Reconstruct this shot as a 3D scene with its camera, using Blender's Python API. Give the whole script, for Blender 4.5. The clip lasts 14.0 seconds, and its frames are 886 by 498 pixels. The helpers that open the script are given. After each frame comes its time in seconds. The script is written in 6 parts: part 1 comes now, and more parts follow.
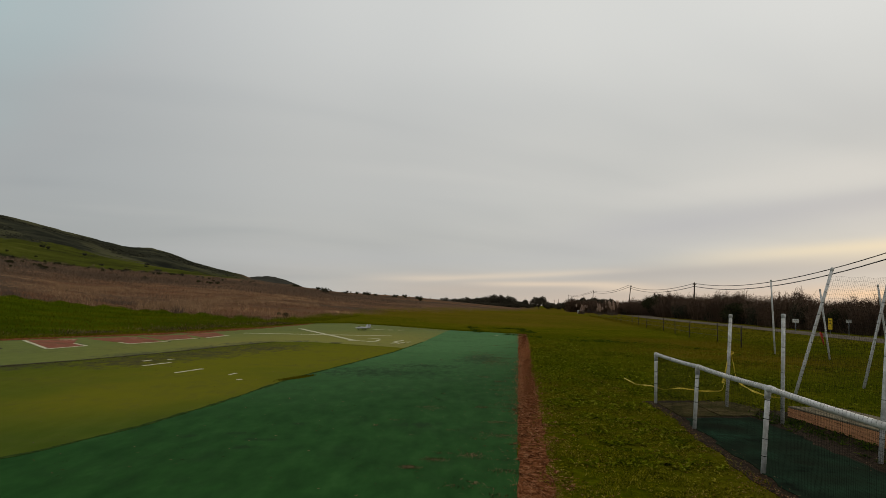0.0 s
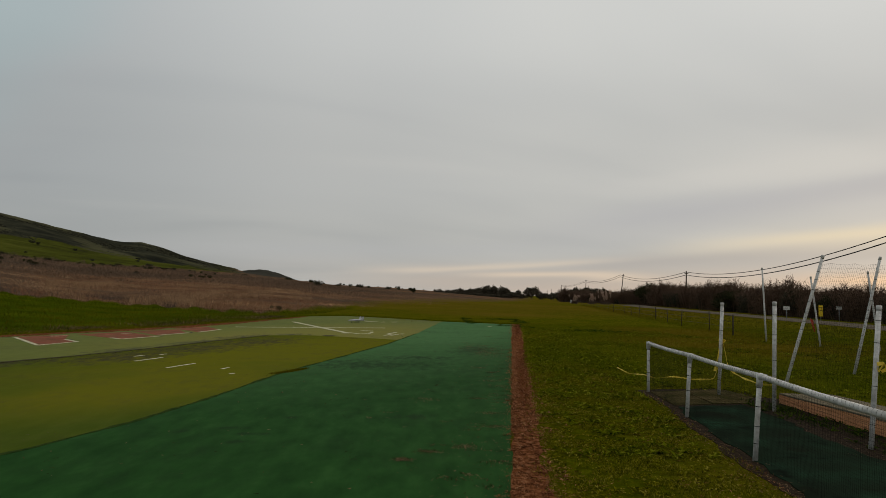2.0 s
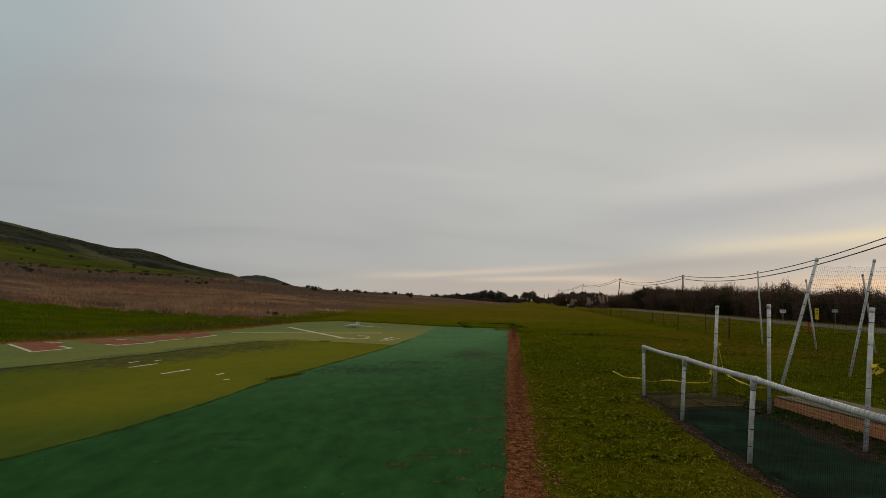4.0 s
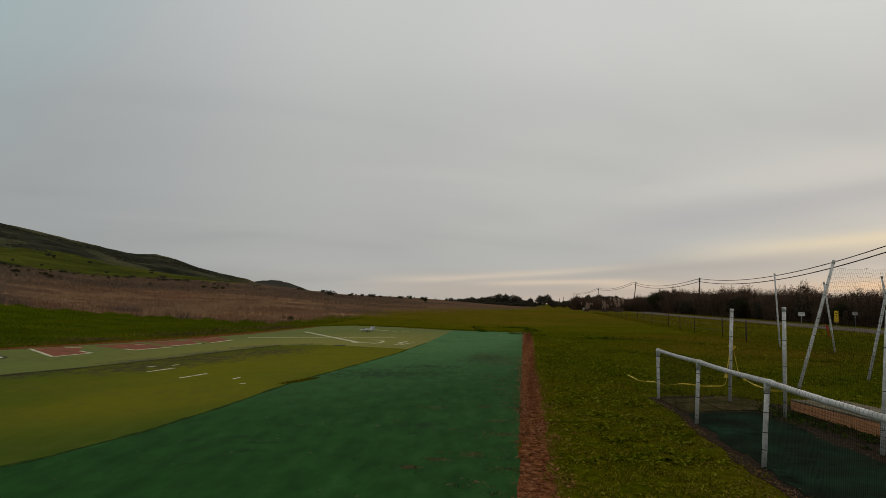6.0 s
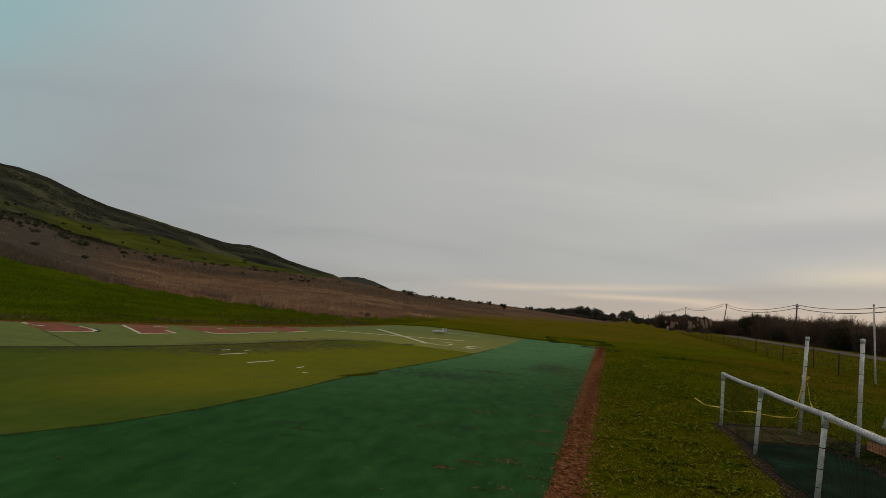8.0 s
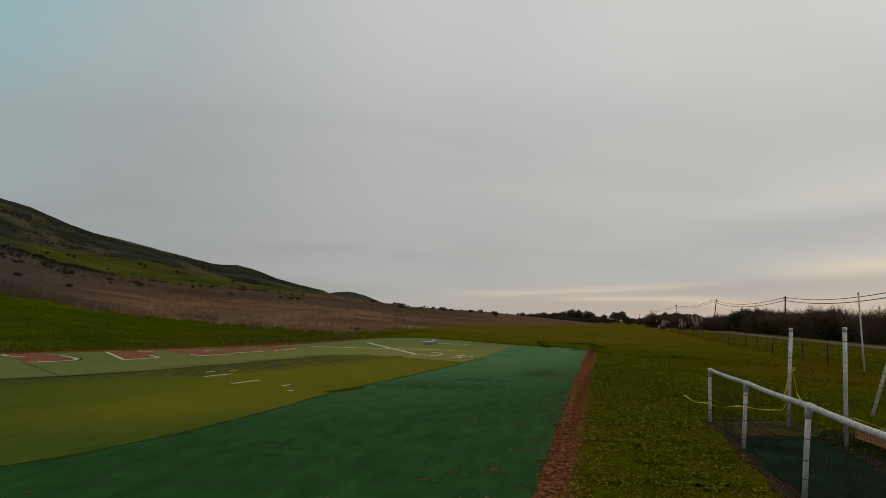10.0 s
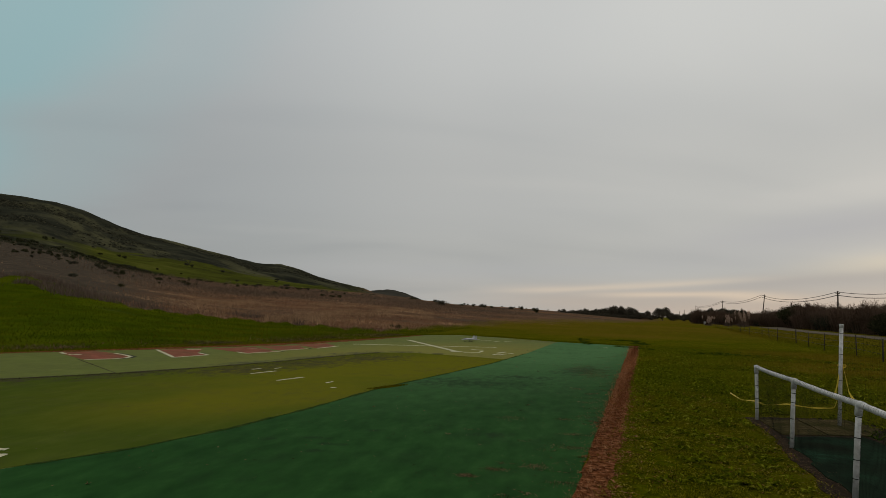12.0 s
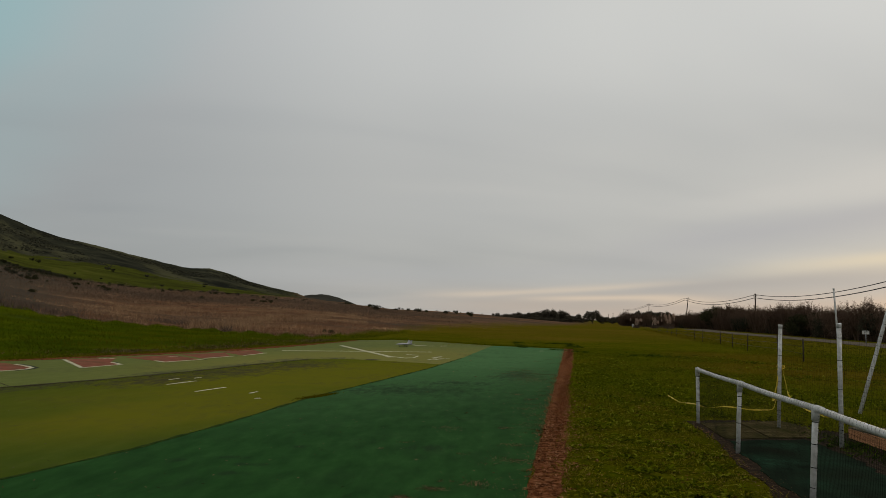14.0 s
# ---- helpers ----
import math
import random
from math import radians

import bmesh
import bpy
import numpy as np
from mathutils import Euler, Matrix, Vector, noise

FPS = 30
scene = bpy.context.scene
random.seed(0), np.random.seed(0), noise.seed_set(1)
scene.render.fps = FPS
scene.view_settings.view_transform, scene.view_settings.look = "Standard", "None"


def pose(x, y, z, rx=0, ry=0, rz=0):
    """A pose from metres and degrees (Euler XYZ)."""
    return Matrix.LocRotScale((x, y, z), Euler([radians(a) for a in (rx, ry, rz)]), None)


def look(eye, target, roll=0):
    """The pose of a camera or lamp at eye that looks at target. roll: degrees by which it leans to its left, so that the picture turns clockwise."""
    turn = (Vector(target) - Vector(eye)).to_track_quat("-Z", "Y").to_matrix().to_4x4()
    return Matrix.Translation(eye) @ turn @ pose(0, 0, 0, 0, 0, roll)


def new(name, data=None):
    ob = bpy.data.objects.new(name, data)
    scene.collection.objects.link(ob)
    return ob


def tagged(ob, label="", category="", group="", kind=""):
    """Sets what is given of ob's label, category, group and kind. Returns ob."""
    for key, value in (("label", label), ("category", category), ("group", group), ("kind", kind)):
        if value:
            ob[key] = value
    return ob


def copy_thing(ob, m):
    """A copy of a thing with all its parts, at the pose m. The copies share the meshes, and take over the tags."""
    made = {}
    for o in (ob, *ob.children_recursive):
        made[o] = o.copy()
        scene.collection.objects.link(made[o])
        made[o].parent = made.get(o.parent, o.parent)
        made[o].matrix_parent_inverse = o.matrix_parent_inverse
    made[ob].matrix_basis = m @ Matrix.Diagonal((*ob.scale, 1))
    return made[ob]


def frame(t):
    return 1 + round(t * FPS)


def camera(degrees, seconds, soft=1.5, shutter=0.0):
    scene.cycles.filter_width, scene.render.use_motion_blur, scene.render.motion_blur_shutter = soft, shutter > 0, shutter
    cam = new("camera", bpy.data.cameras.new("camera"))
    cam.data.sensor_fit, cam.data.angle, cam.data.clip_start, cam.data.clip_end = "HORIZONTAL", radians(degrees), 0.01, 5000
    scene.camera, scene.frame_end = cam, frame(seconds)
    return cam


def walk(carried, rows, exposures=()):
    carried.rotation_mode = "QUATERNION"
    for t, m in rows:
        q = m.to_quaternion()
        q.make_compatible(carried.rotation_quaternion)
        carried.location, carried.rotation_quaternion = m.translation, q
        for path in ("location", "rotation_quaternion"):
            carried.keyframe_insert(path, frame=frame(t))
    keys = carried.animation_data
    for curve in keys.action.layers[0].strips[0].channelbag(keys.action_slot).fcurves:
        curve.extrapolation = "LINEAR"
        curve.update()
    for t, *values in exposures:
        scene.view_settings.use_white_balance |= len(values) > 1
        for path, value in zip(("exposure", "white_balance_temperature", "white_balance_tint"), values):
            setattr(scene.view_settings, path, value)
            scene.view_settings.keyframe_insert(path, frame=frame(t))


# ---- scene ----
cam = camera(68.57, 14.0, soft=0.6)

PATH = [
    (0.0, pose(-0.265, -0.179, 1.699, 94.65, -2.13, 0.07)),
    (0.5, pose(-0.242, -0.154, 1.697, 94.54, -1.73, -0.13)),
    (1.0, pose(-0.236, -0.144, 1.702, 93.69, -0.64, -0.47)),
    (1.5, pose(-0.241, -0.146, 1.699, 94.32, -0.27, -0.45)),
    (2.0, pose(-0.249, -0.145, 1.705, 93.91, -1.48, -0.52)),
    (2.5, pose(-0.234, -0.113, 1.704, 93.80, -2.03, -0.80)),
    (3.0, pose(-0.233, -0.139, 1.699, 94.31, -1.93, -0.85)),
    (3.2, pose(-0.217, -0.128, 1.699, 94.15, -1.18, -0.98)),
    (5.5, pose(-0.204, -0.199, 1.697, 94.84, -1.45, -0.34)),
    (6.0, pose(-0.185, -0.209, 1.700, 94.67, -0.98, 0.53)),
    (6.5, pose(-0.130, -0.200, 1.698, 94.72, -0.78, 2.57)),
    (6.8, pose(-0.097, -0.221, 1.687, 95.71, -0.29, 2.30)),
    (6.9, pose(0.001, -0.173, 1.691, 95.66, 0.60, 6.56)),
    (7.0, pose(0.040, -0.187, 1.689, 95.06, -0.14, 6.60)),
    (7.5, pose(0.057, -0.222, 1.706, 93.69, -1.87, 4.69)),
    (8.0, pose(0.217, -0.234, 1.689, 94.78, -5.04, 7.57)),
    (8.2, pose(0.255, -0.243, 1.695, 94.59, -6.82, 7.71)),
    (10.3, pose(0.383, -0.115, 1.682, 95.81, -1.33, 7.16)),
    (10.5, pose(0.387, -0.115, 1.687, 95.74, -0.94, 7.51)),
    (11.0, pose(0.384, -0.196, 1.693, 95.26, -1.28, 9.02)),
    (11.5, pose(0.381, -0.230, 1.697, 94.94, -1.99, 10.04)),
    (12.0, pose(0.392, -0.191, 1.692, 95.35, -1.82, 10.39)),
    (12.5, pose(0.384, -0.013, 1.694, 93.54, -2.06, 9.24)),
    (13.0, pose(0.347, 0.085, 1.687, 95.35, -1.68, 8.46)),
    (13.5, pose(0.271, 0.288, 1.684, 95.26, -2.23, 8.05)),
    (14.0, pose(0.286, 0.491, 1.672, 95.90, -1.40, 4.67)),
]
walk(cam, PATH, exposures=[(0.0, 0.13), (1.0, 0.04), (3.0, 0.0), (6.0, -0.04), (10.3, -0.05), (14.0, -0.04)])

# ---- light ----
SUN_AZ, SUN_EL = 38.0, 7.0
world = bpy.data.worlds.new("overcast_dusk")
scene.world = world
world.use_nodes = True


def node(tree, kind, **values):
    n = tree.nodes.new(kind)
    for key, value in values.items():
        n.inputs[key.replace("_", " ")].default_value = value
    return n


def math_node(tree, op, a, b=None, clamp=False):
    n = tree.nodes.new("ShaderNodeMath")
    n.operation, n.use_clamp = op, clamp
    for i, v in enumerate((a, b)):
        if v is None:
            continue
        if isinstance(v, (int, float)):
            n.inputs[i].default_value = v
        else:
            tree.links.new(v, n.inputs[i])
    return n.outputs[0]


def ramp(tree, fac, stops, ease=False):
    n = tree.nodes.new("ShaderNodeValToRGB")
    n.color_ramp.interpolation = "EASE" if ease else "LINEAR"
    e = n.color_ramp.elements
    while len(e) < len(stops):
        e.new(0.5)
    for i, (p, c) in enumerate(stops):
        e[i].position = p
        e[i].color = (*c, 1) if len(c) == 3 else c
    tree.links.new(fac, n.inputs[0])
    return n.outputs[0]


def mix(tree, fac, a, b, how="MIX"):
    n = tree.nodes.new("ShaderNodeMix")
    n.data_type, n.blend_type = "RGBA", how
    for sock, v in ((n.inputs[0], fac), (n.inputs[6], a), (n.inputs[7], b)):
        if isinstance(v, (int, float)):
            sock.default_value = v
        elif isinstance(v, tuple):
            sock.default_value = (*v, 1)
        else:
            tree.links.new(v, sock)
    return n.outputs[2]


def build_sky():
    t = world.node_tree
    t.nodes.clear()
    out = t.nodes.new("ShaderNodeOutputWorld")
    bg = t.nodes.new("ShaderNodeBackground")
    t.links.new(bg.outputs[0], out.inputs[0])
    sky = t.nodes.new("ShaderNodeTexSky")
    sky.sky_type, sky.sun_disc = "NISHITA", False
    sky.sun_elevation, sky.sun_rotation = radians(SUN_EL), radians(SUN_AZ)
    co = t.nodes.new("ShaderNodeTexCoord")
    sep = t.nodes.new("ShaderNodeSeparateXYZ")
    t.links.new(co.outputs["Generated"], sep.inputs[0])
    x, y, z = sep.outputs
    flat = math_node(t, "SQRT", math_node(t, "ADD", math_node(t, "MULTIPLY", x, x), math_node(t, "MULTIPLY", y, y)))
    el = math_node(t, "ARCTAN2", z, flat)
    azi = math_node(t, "ARCTAN2", x, y)
    # stratus: streaks flattened towards the horizon
    lift = math_node(t, "ADD", math_node(t, "MAXIMUM", z, 0.0), 0.16)
    u, v = math_node(t, "DIVIDE", x, lift), math_node(t, "DIVIDE", y, lift)
    comb = t.nodes.new("ShaderNodeCombineXYZ")
    t.links.new(math_node(t, "MULTIPLY", math_node(t, "ADD", u, math_node(t, "MULTIPLY", v, 0.35)), 0.55), comb.inputs[0])
    t.links.new(math_node(t, "MULTIPLY", math_node(t, "SUBTRACT", v, math_node(t, "MULTIPLY", u, 0.30)), 1.25), comb.inputs[1])
    broad = node(t, "ShaderNodeTexNoise", Scale=0.8, Detail=3.0, Roughness=0.4, Distortion=0.3)
    t.links.new(comb.outputs[0], broad.inputs["Vector"])
    cloud = ramp(t, broad.outputs[0], [(0.26, (0.452, 0.471, 0.480)), (0.52, (0.508, 0.523, 0.524)), (0.76, (0.562, 0.570, 0.562))], True)
    bright = ramp(t, math_node(t, "ADD", math_node(t, "MULTIPLY", azi, 0.5), 0.5), [(0.20, (0.76, 0.78, 0.80)), (0.44, (0.975, 0.960, 0.945)), (0.60, (1.085, 1.055, 1.02)), (0.85, (1.16, 1.12, 1.08))], True)
    over = ramp(t, math_node(t, "DIVIDE", el, 0.45), [(0.1, (0.86, 0.853, 0.832)), (0.4, (0.935, 0.932, 0.92)), (1.0, (1.135, 1.14, 1.135))], True)
    cloud = mix(t, 1.0, mix(t, 1.0, cloud, bright, "MULTIPLY"), over, "MULTIPLY")
    # thin bands low over the horizon
    low = t.nodes.new("ShaderNodeCombineXYZ")
    t.links.new(math_node(t, "MULTIPLY", azi, 1.6), low.inputs[0])
    t.links.new(math_node(t, "MULTIPLY", math_node(t, "ADD", el, math_node(t, "MULTIPLY", azi, -0.12)), 19.0), low.inputs[1])
    bands = node(t, "ShaderNodeTexNoise", Scale=1.0, Detail=2.0, Roughness=0.4, Distortion=0.2)
    t.links.new(low.outputs[0], bands.inputs["Vector"])
    wander = math_node(t, "MULTIPLY", math_node(t, "SUBTRACT", bands.outputs[0], 0.5), 0.045)
    col = cloud
    # layers: bearings between which each grows, height over the horizon straight ahead, slope, half thickness (degrees), cover, colour
    for a0, a1, a2, a3, e0, slope, h, cover, tint in (
            (-40, -12, 14, 30, 3.9, 0.04, 1.1, 0.40, (0.435, 0.440, 0.445)),
            (-14, 2, 60, 90, 0.7, 0.02, 1.2, 0.70, (0.455, 0.390, 0.335)),
            (6, 24, 60, 90, 7.7, 0.095, 1.5, 0.50, (0.615, 0.595, 0.555)),
            (2, 22, 60, 90, 5.0, 0.095, 1.3, 0.70, (0.425, 0.425, 0.440)),
            (5, 18, 60, 90, 1.6, 0.067, 0.9, 0.70, (0.395, 0.375, 0.362)),
            (14, 34, 60, 90, 2.8, 0.067, 0.85, 0.80, (0.74, 0.635, 0.46)),
            (-9, 0, 8, 20, 2.15, 0.06, 0.34, 0.60, (0.66, 0.565, 0.455)),
            (0, 8, 14, 22, 1.60, 0.0, 0.26, 0.65, (0.72, 0.590, 0.455)),
            (27, 34, 60, 90, 1.6, 0.0, 0.6, 0.60, (0.90, 0.60, 0.36))):
        off = math_node(t, "SUBTRACT", math_node(t, "ADD", el, wander), math_node(t, "ADD", math_node(t, "MULTIPLY", azi, slope), radians(e0)))
        off = math_node(t, "DIVIDE", off, radians(h))
        bell = math_node(t, "EXPONENT", math_node(t, "MULTIPLY", math_node(t, "MULTIPLY", off, off), -1.0))
        where = ramp(t, math_node(t, "ADD", math_node(t, "DIVIDE", azi, 2 * math.pi), 0.5), [(a0 / 360 + 0.5, (0, 0, 0)), (a1 / 360 + 0.5, (1, 1, 1)), (a2 / 360 + 0.5, (1, 1, 1)), (a3 / 360 + 0.5, (0, 0, 0))], True)
        col = mix(t, math_node(t, "MULTIPLY", math_node(t, "MULTIPLY", bell, where), cover), col, tint)
    # warm break in the cloud around the set sun
    away = math_node(t, "ABSOLUTE", math_node(t, "SUBTRACT", azi, radians(SUN_AZ - 4)))
    side = ramp(t, math_node(t, "DIVIDE", away, 1.25), [(0.0, (1, 1, 1)), (0.45, (0.55, 0.55, 0.55)), (1.0, (0, 0, 0))], True)
    height = ramp(t, math_node(t, "DIVIDE", el, 0.065), [(0.0, (0.9, 0.9, 0.9)), (0.4, (0.85, 0.85, 0.85)), (1.0, (0, 0, 0))], True)
    glow = math_node(t, "MULTIPLY", math_node(t, "MULTIPLY", side, height), ramp(t, bands.outputs[0], [(0.35, (0.1, 0.1, 0.1)), (0.62, (1, 1, 1))]))
    col = mix(t, math_node(t, "MULTIPLY", glow, 0.22), col, (0.90, 0.60, 0.38))
    # teal colour shading of the lens, put into the sky towards the left
    turn = math_node(t, "SUBTRACT", math_node(t, "MULTIPLY", math_node(t, "SUBTRACT", el, 0.25), 0.7), azi)
    turn = math_node(t, "ADD", turn, math_node(t, "MULTIPLY", math_node(t, "SUBTRACT", broad.outputs[0], 0.5), 0.35))
    teal = ramp(t, math_node(t, "DIVIDE", turn, 2.0), [(0.25, (0, 0, 0)), (0.34, (0.28, 0.28, 0.28)), (0.42, (0.9, 0.9, 0.9)), (0.54, (0.9, 0.9, 0.9)), (0.72, (0, 0, 0))], True)
    col = mix(t, math_node(t, "MULTIPLY", teal, 0.66), col, (0.235, 0.47, 0.50))
    zenith = ramp(t, math_node(t, "DIVIDE", el, 1.2), [(0.42, (0, 0, 0)), (0.75, (1, 1, 1))], True)
    col = mix(t, zenith, col, (0.60, 0.575, 0.52))
    clear = mix(t, 1.0, sky.outputs[0], (0.10, 0.10, 0.10), "MULTIPLY")
    col = mix(t, 0.02, col, clear)
    t.links.new(col, bg.inputs[0])
    bg.inputs[1].default_value = SKY


SKY = 1.0
build_sky()
sun = new("sun", bpy.data.lights.new("sun", "SUN"))
sun.data.energy, sun.data.angle, sun.data.color = 0.5, radians(25), (1.0, 0.86, 0.7)
sun.matrix_world = look((0, 0, 50), (-50 * math.sin(radians(SUN_AZ)), -50 * math.cos(radians(SUN_AZ)), 50 - 50 * math.tan(radians(14))))


# ---- materials ----
def material(name, stops, scale=4.0, detail=6.0, rough=0.9, bump=0.3, bump_scale=60.0, metal=0.0, island=0.0, spec=0.3, stretch=(1, 1, 1), glow_through=0.0, big=0.0, big_scale=0.4, big_col=(0.1, 0.1, 0.1)):
    """A procedural surface: colours over a noise, a second, larger mottling, fine relief."""
    m = bpy.data.materials.new(name)
    m.use_nodes = True
    t = m.node_tree
    b = t.nodes["Principled BSDF"]
    co = t.nodes.new("ShaderNodeTexCoord")
    mp = t.nodes.new("ShaderNodeMapping")
    mp.inputs["Scale"].default_value = stretch
    t.links.new(co.outputs["Object"], mp.inputs[0])
    n = node(t, "ShaderNodeTexNoise", Scale=scale, Detail=detail, Roughness=0.6)
    t.links.new(mp.outputs[0], n.inputs["Vector"])
    fac = n.outputs[0]
    if island:
        geo = t.nodes.new("ShaderNodeNewGeometry")
        fac = math_node(t, "ADD", math_node(t, "MULTIPLY", fac, 1 - island), math_node(t, "MULTIPLY", geo.outputs["Random Per Island"], island))
    col = ramp(t, fac, stops)
    if big:
        n2 = node(t, "ShaderNodeTexNoise", Scale=big_scale, Detail=4.0, Roughness=0.6)
        t.links.new(co.outputs["Object"], n2.inputs["Vector"])
        f2 = ramp(t, n2.outputs[0], [(0.42, (0, 0, 0)), (0.62, (1, 1, 1))])
        col = mix(t, math_node(t, "MULTIPLY", f2, big), col, big_col)
    t.links.new(col, b.inputs["Base Color"])
    if glow_through:
        tr, sh = t.nodes.new("ShaderNodeBsdfTranslucent"), t.nodes.new("ShaderNodeMixShader")
        t.links.new(col, tr.inputs[0])
        sh.inputs[0].default_value = glow_through
        t.links.new(b.outputs[0], sh.inputs[1])
        t.links.new(tr.outputs[0], sh.inputs[2])
        t.links.new(sh.outputs[0], t.nodes["Material Output"].inputs[0])
    b.inputs["Roughness"].default_value = rough
    b.inputs["Metallic"].default_value = metal
    b.inputs["Specular IOR Level"].default_value = spec
    if bump:
        n3 = node(t, "ShaderNodeTexNoise", Scale=bump_scale, Detail=4.0)
        t.links.new(co.outputs["Object"], n3.inputs["Vector"])
        bp = t.nodes.new("ShaderNodeBump")
        bp.inputs["Strength"].default_value, bp.inputs["Distance"].default_value = bump, 0.02
        t.links.new(n3.outputs[0], bp.inputs["Height"])
        t.links.new(bp.outputs[0], b.inputs["Normal"])
    return m


def blots(t, sep, places, lean=0.24):
    """One at the middle of each place (x, y, half width, half length), falling to nothing at its rim."""
    total = None
    for x, y, w, h in places:
        dy = math_node(t, "SUBTRACT", sep.outputs[1], y)
        dx = math_node(t, "SUBTRACT", math_node(t, "SUBTRACT", sep.outputs[0], x), math_node(t, "MULTIPLY", dy, lean))
        u, v = math_node(t, "DIVIDE", dx, w), math_node(t, "DIVIDE", dy, h)
        d = math_node(t, "SQRT", math_node(t, "ADD", math_node(t, "MULTIPLY", u, u), math_node(t, "MULTIPLY", v, v)))
        k = math_node(t, "SUBTRACT", 1.0, d, True)
        total = k if total is None else math_node(t, "MAXIMUM", total, k)
    return total


DEAD = [(11.5, 25.5, 6.0, 6.5), (12.5, 34.0, 5.0, 6.0), (10.0, 100.0, 45.0, 55.0), (4.0, 58.0, 10.0, 9.0), (30.0, 300.0, 120.0, 230.0)]


def dead_grass(t, col, dead):
    """Withered patches of the field, ragged by a broad mottling."""
    co = t.nodes.new("ShaderNodeTexCoord")
    sep = t.nodes.new("ShaderNodeSeparateXYZ")
    t.links.new(co.outputs["Object"], sep.inputs[0])
    n = node(t, "ShaderNodeTexNoise", Scale=0.6, Detail=6.0, Roughness=0.65)
    t.links.new(co.outputs["Object"], n.inputs["Vector"])
    k = math_node(t, "MULTIPLY", blots(t, sep, DEAD, 0.0), math_node(t, "MULTIPLY", n.outputs[0], 3.6), True)
    return mix(t, math_node(t, "MULTIPLY", k, 0.5), col, dead)


def runway_material(name, stops, stain, spots, strength, spec=0.05, rough=0.85, wash=None, washes=(), worn=0.3):
    """Coated paving: mottled paint, fine grain, and dirty stains at the given places (x, y, half width, half length)."""
    m = material(name, stops, 3.5, 10, rough, 0.02, 90, spec=spec, stretch=(1, 0.4, 1))
    t = m.node_tree
    b = t.nodes["Principled BSDF"]
    was = b.inputs["Base Color"].links[0].from_socket
    co = t.nodes.new("ShaderNodeTexCoord")
    fine = node(t, "ShaderNodeTexNoise", Scale=5.0, Detail=9.0, Roughness=0.7)
    wide = node(t, "ShaderNodeTexNoise", Scale=0.55, Detail=6.0, Roughness=0.6)
    along = t.nodes.new("ShaderNodeMapping")
    along.inputs["Scale"].default_value = (1, 0.4, 1)
    t.links.new(co.outputs["Object"], along.inputs[0])
    t.links.new(along.outputs[0], fine.inputs["Vector"])
    t.links.new(co.outputs["Object"], wide.inputs["Vector"])
    sep = t.nodes.new("ShaderNodeSeparateXYZ")
    t.links.new(co.outputs["Object"], sep.inputs[0])

    total = blots(t, sep, spots)
    # a second colour over its own places; on the strip it is painted sheen
    if wash:
        soft_edge = math_node(t, "MULTIPLY", blots(t, sep, washes), math_node(t, "MULTIPLY", wide.outputs[0], 3.4), True)
        was = mix(t, math_node(t, "MULTIPLY", soft_edge, 0.85), was, wash)
    grain = math_node(t, "MULTIPLY", math_node(t, "SUBTRACT", fine.outputs[0], 0.5), 4.0)
    spread = math_node(t, "MULTIPLY", math_node(t, "ADD", math_node(t, "ADD", total, grain), -0.15), 1.15, True)
    spread = math_node(t, "MULTIPLY", spread, math_node(t, "MULTIPLY", total, 4.0, True))
    scuff = math_node(t, "MULTIPLY", ramp(t, wide.outputs[0], [(0.44, (0, 0, 0)), (0.62, (1, 1, 1))]), ramp(t, fine.outputs[0], [(0.42, (0, 0, 0)), (0.60, (worn, worn, worn))]))
    col = mix(t, scuff, was, stain)
    col = mix(t, math_node(t, "MULTIPLY", spread, strength), col, stain)
    t.links.new(col, b.inputs["Base Color"])
    return m


# the strip's wash pales its far end: grazing sky sheen held in the colour
M_STRIP = runway_material("green_runway_paint", [(0.3, (0.011, 0.044, 0.009)), (0.55, (0.018, 0.066, 0.014)), (0.75, (0.027, 0.088, 0.020))], (0.014, 0.034, 0.012), [(-1.6, 15.2, 2.4, 1.5), (0.9, 19.8, 0.9, 2.2), (-0.6, 17.0, 1.2, 0.8), (-2.74, 7.9, 0.28, 0.16), (-2.4, 7.6, 0.30, 0.14), (-2.4, 7.2, 0.26, 0.14), (-2.15, 8.65, 0.22, 0.16), (-3.2, 7.65, 0.22, 0.16), (-0.5, 8.9, 0.4, 0.3)], 0.78, 0.006, 0.65, (0.064, 0.158, 0.054), [(1.2, 34.0, 7.0, 26.0)], 0.4)
M_OLIVE = runway_material("olive_runway_coat", [(0.3, (0.052, 0.077, 0.010)), (0.55, (0.064, 0.089, 0.013)), (0.8, (0.082, 0.105, 0.018))], (0.054, 0.049, 0.029), [(-7.6, 15.6, 1.5, 2.8), (-6.9, 18.0, 1.7, 3.4), (-6.0, 20.6, 1.6, 3.2), (-9.4, 13.6, 1.0, 2.8), (-10.6, 11.0, 0.7, 2.6), (-3.4, 23.4, 0.5, 0.25)], 0.8, 0.0, 0.9, (0.134, 0.129, 0.011), [(-4.5, 18.5, 4.6, 10.5), (-5.0, 11.5, 2.4, 4.6)])
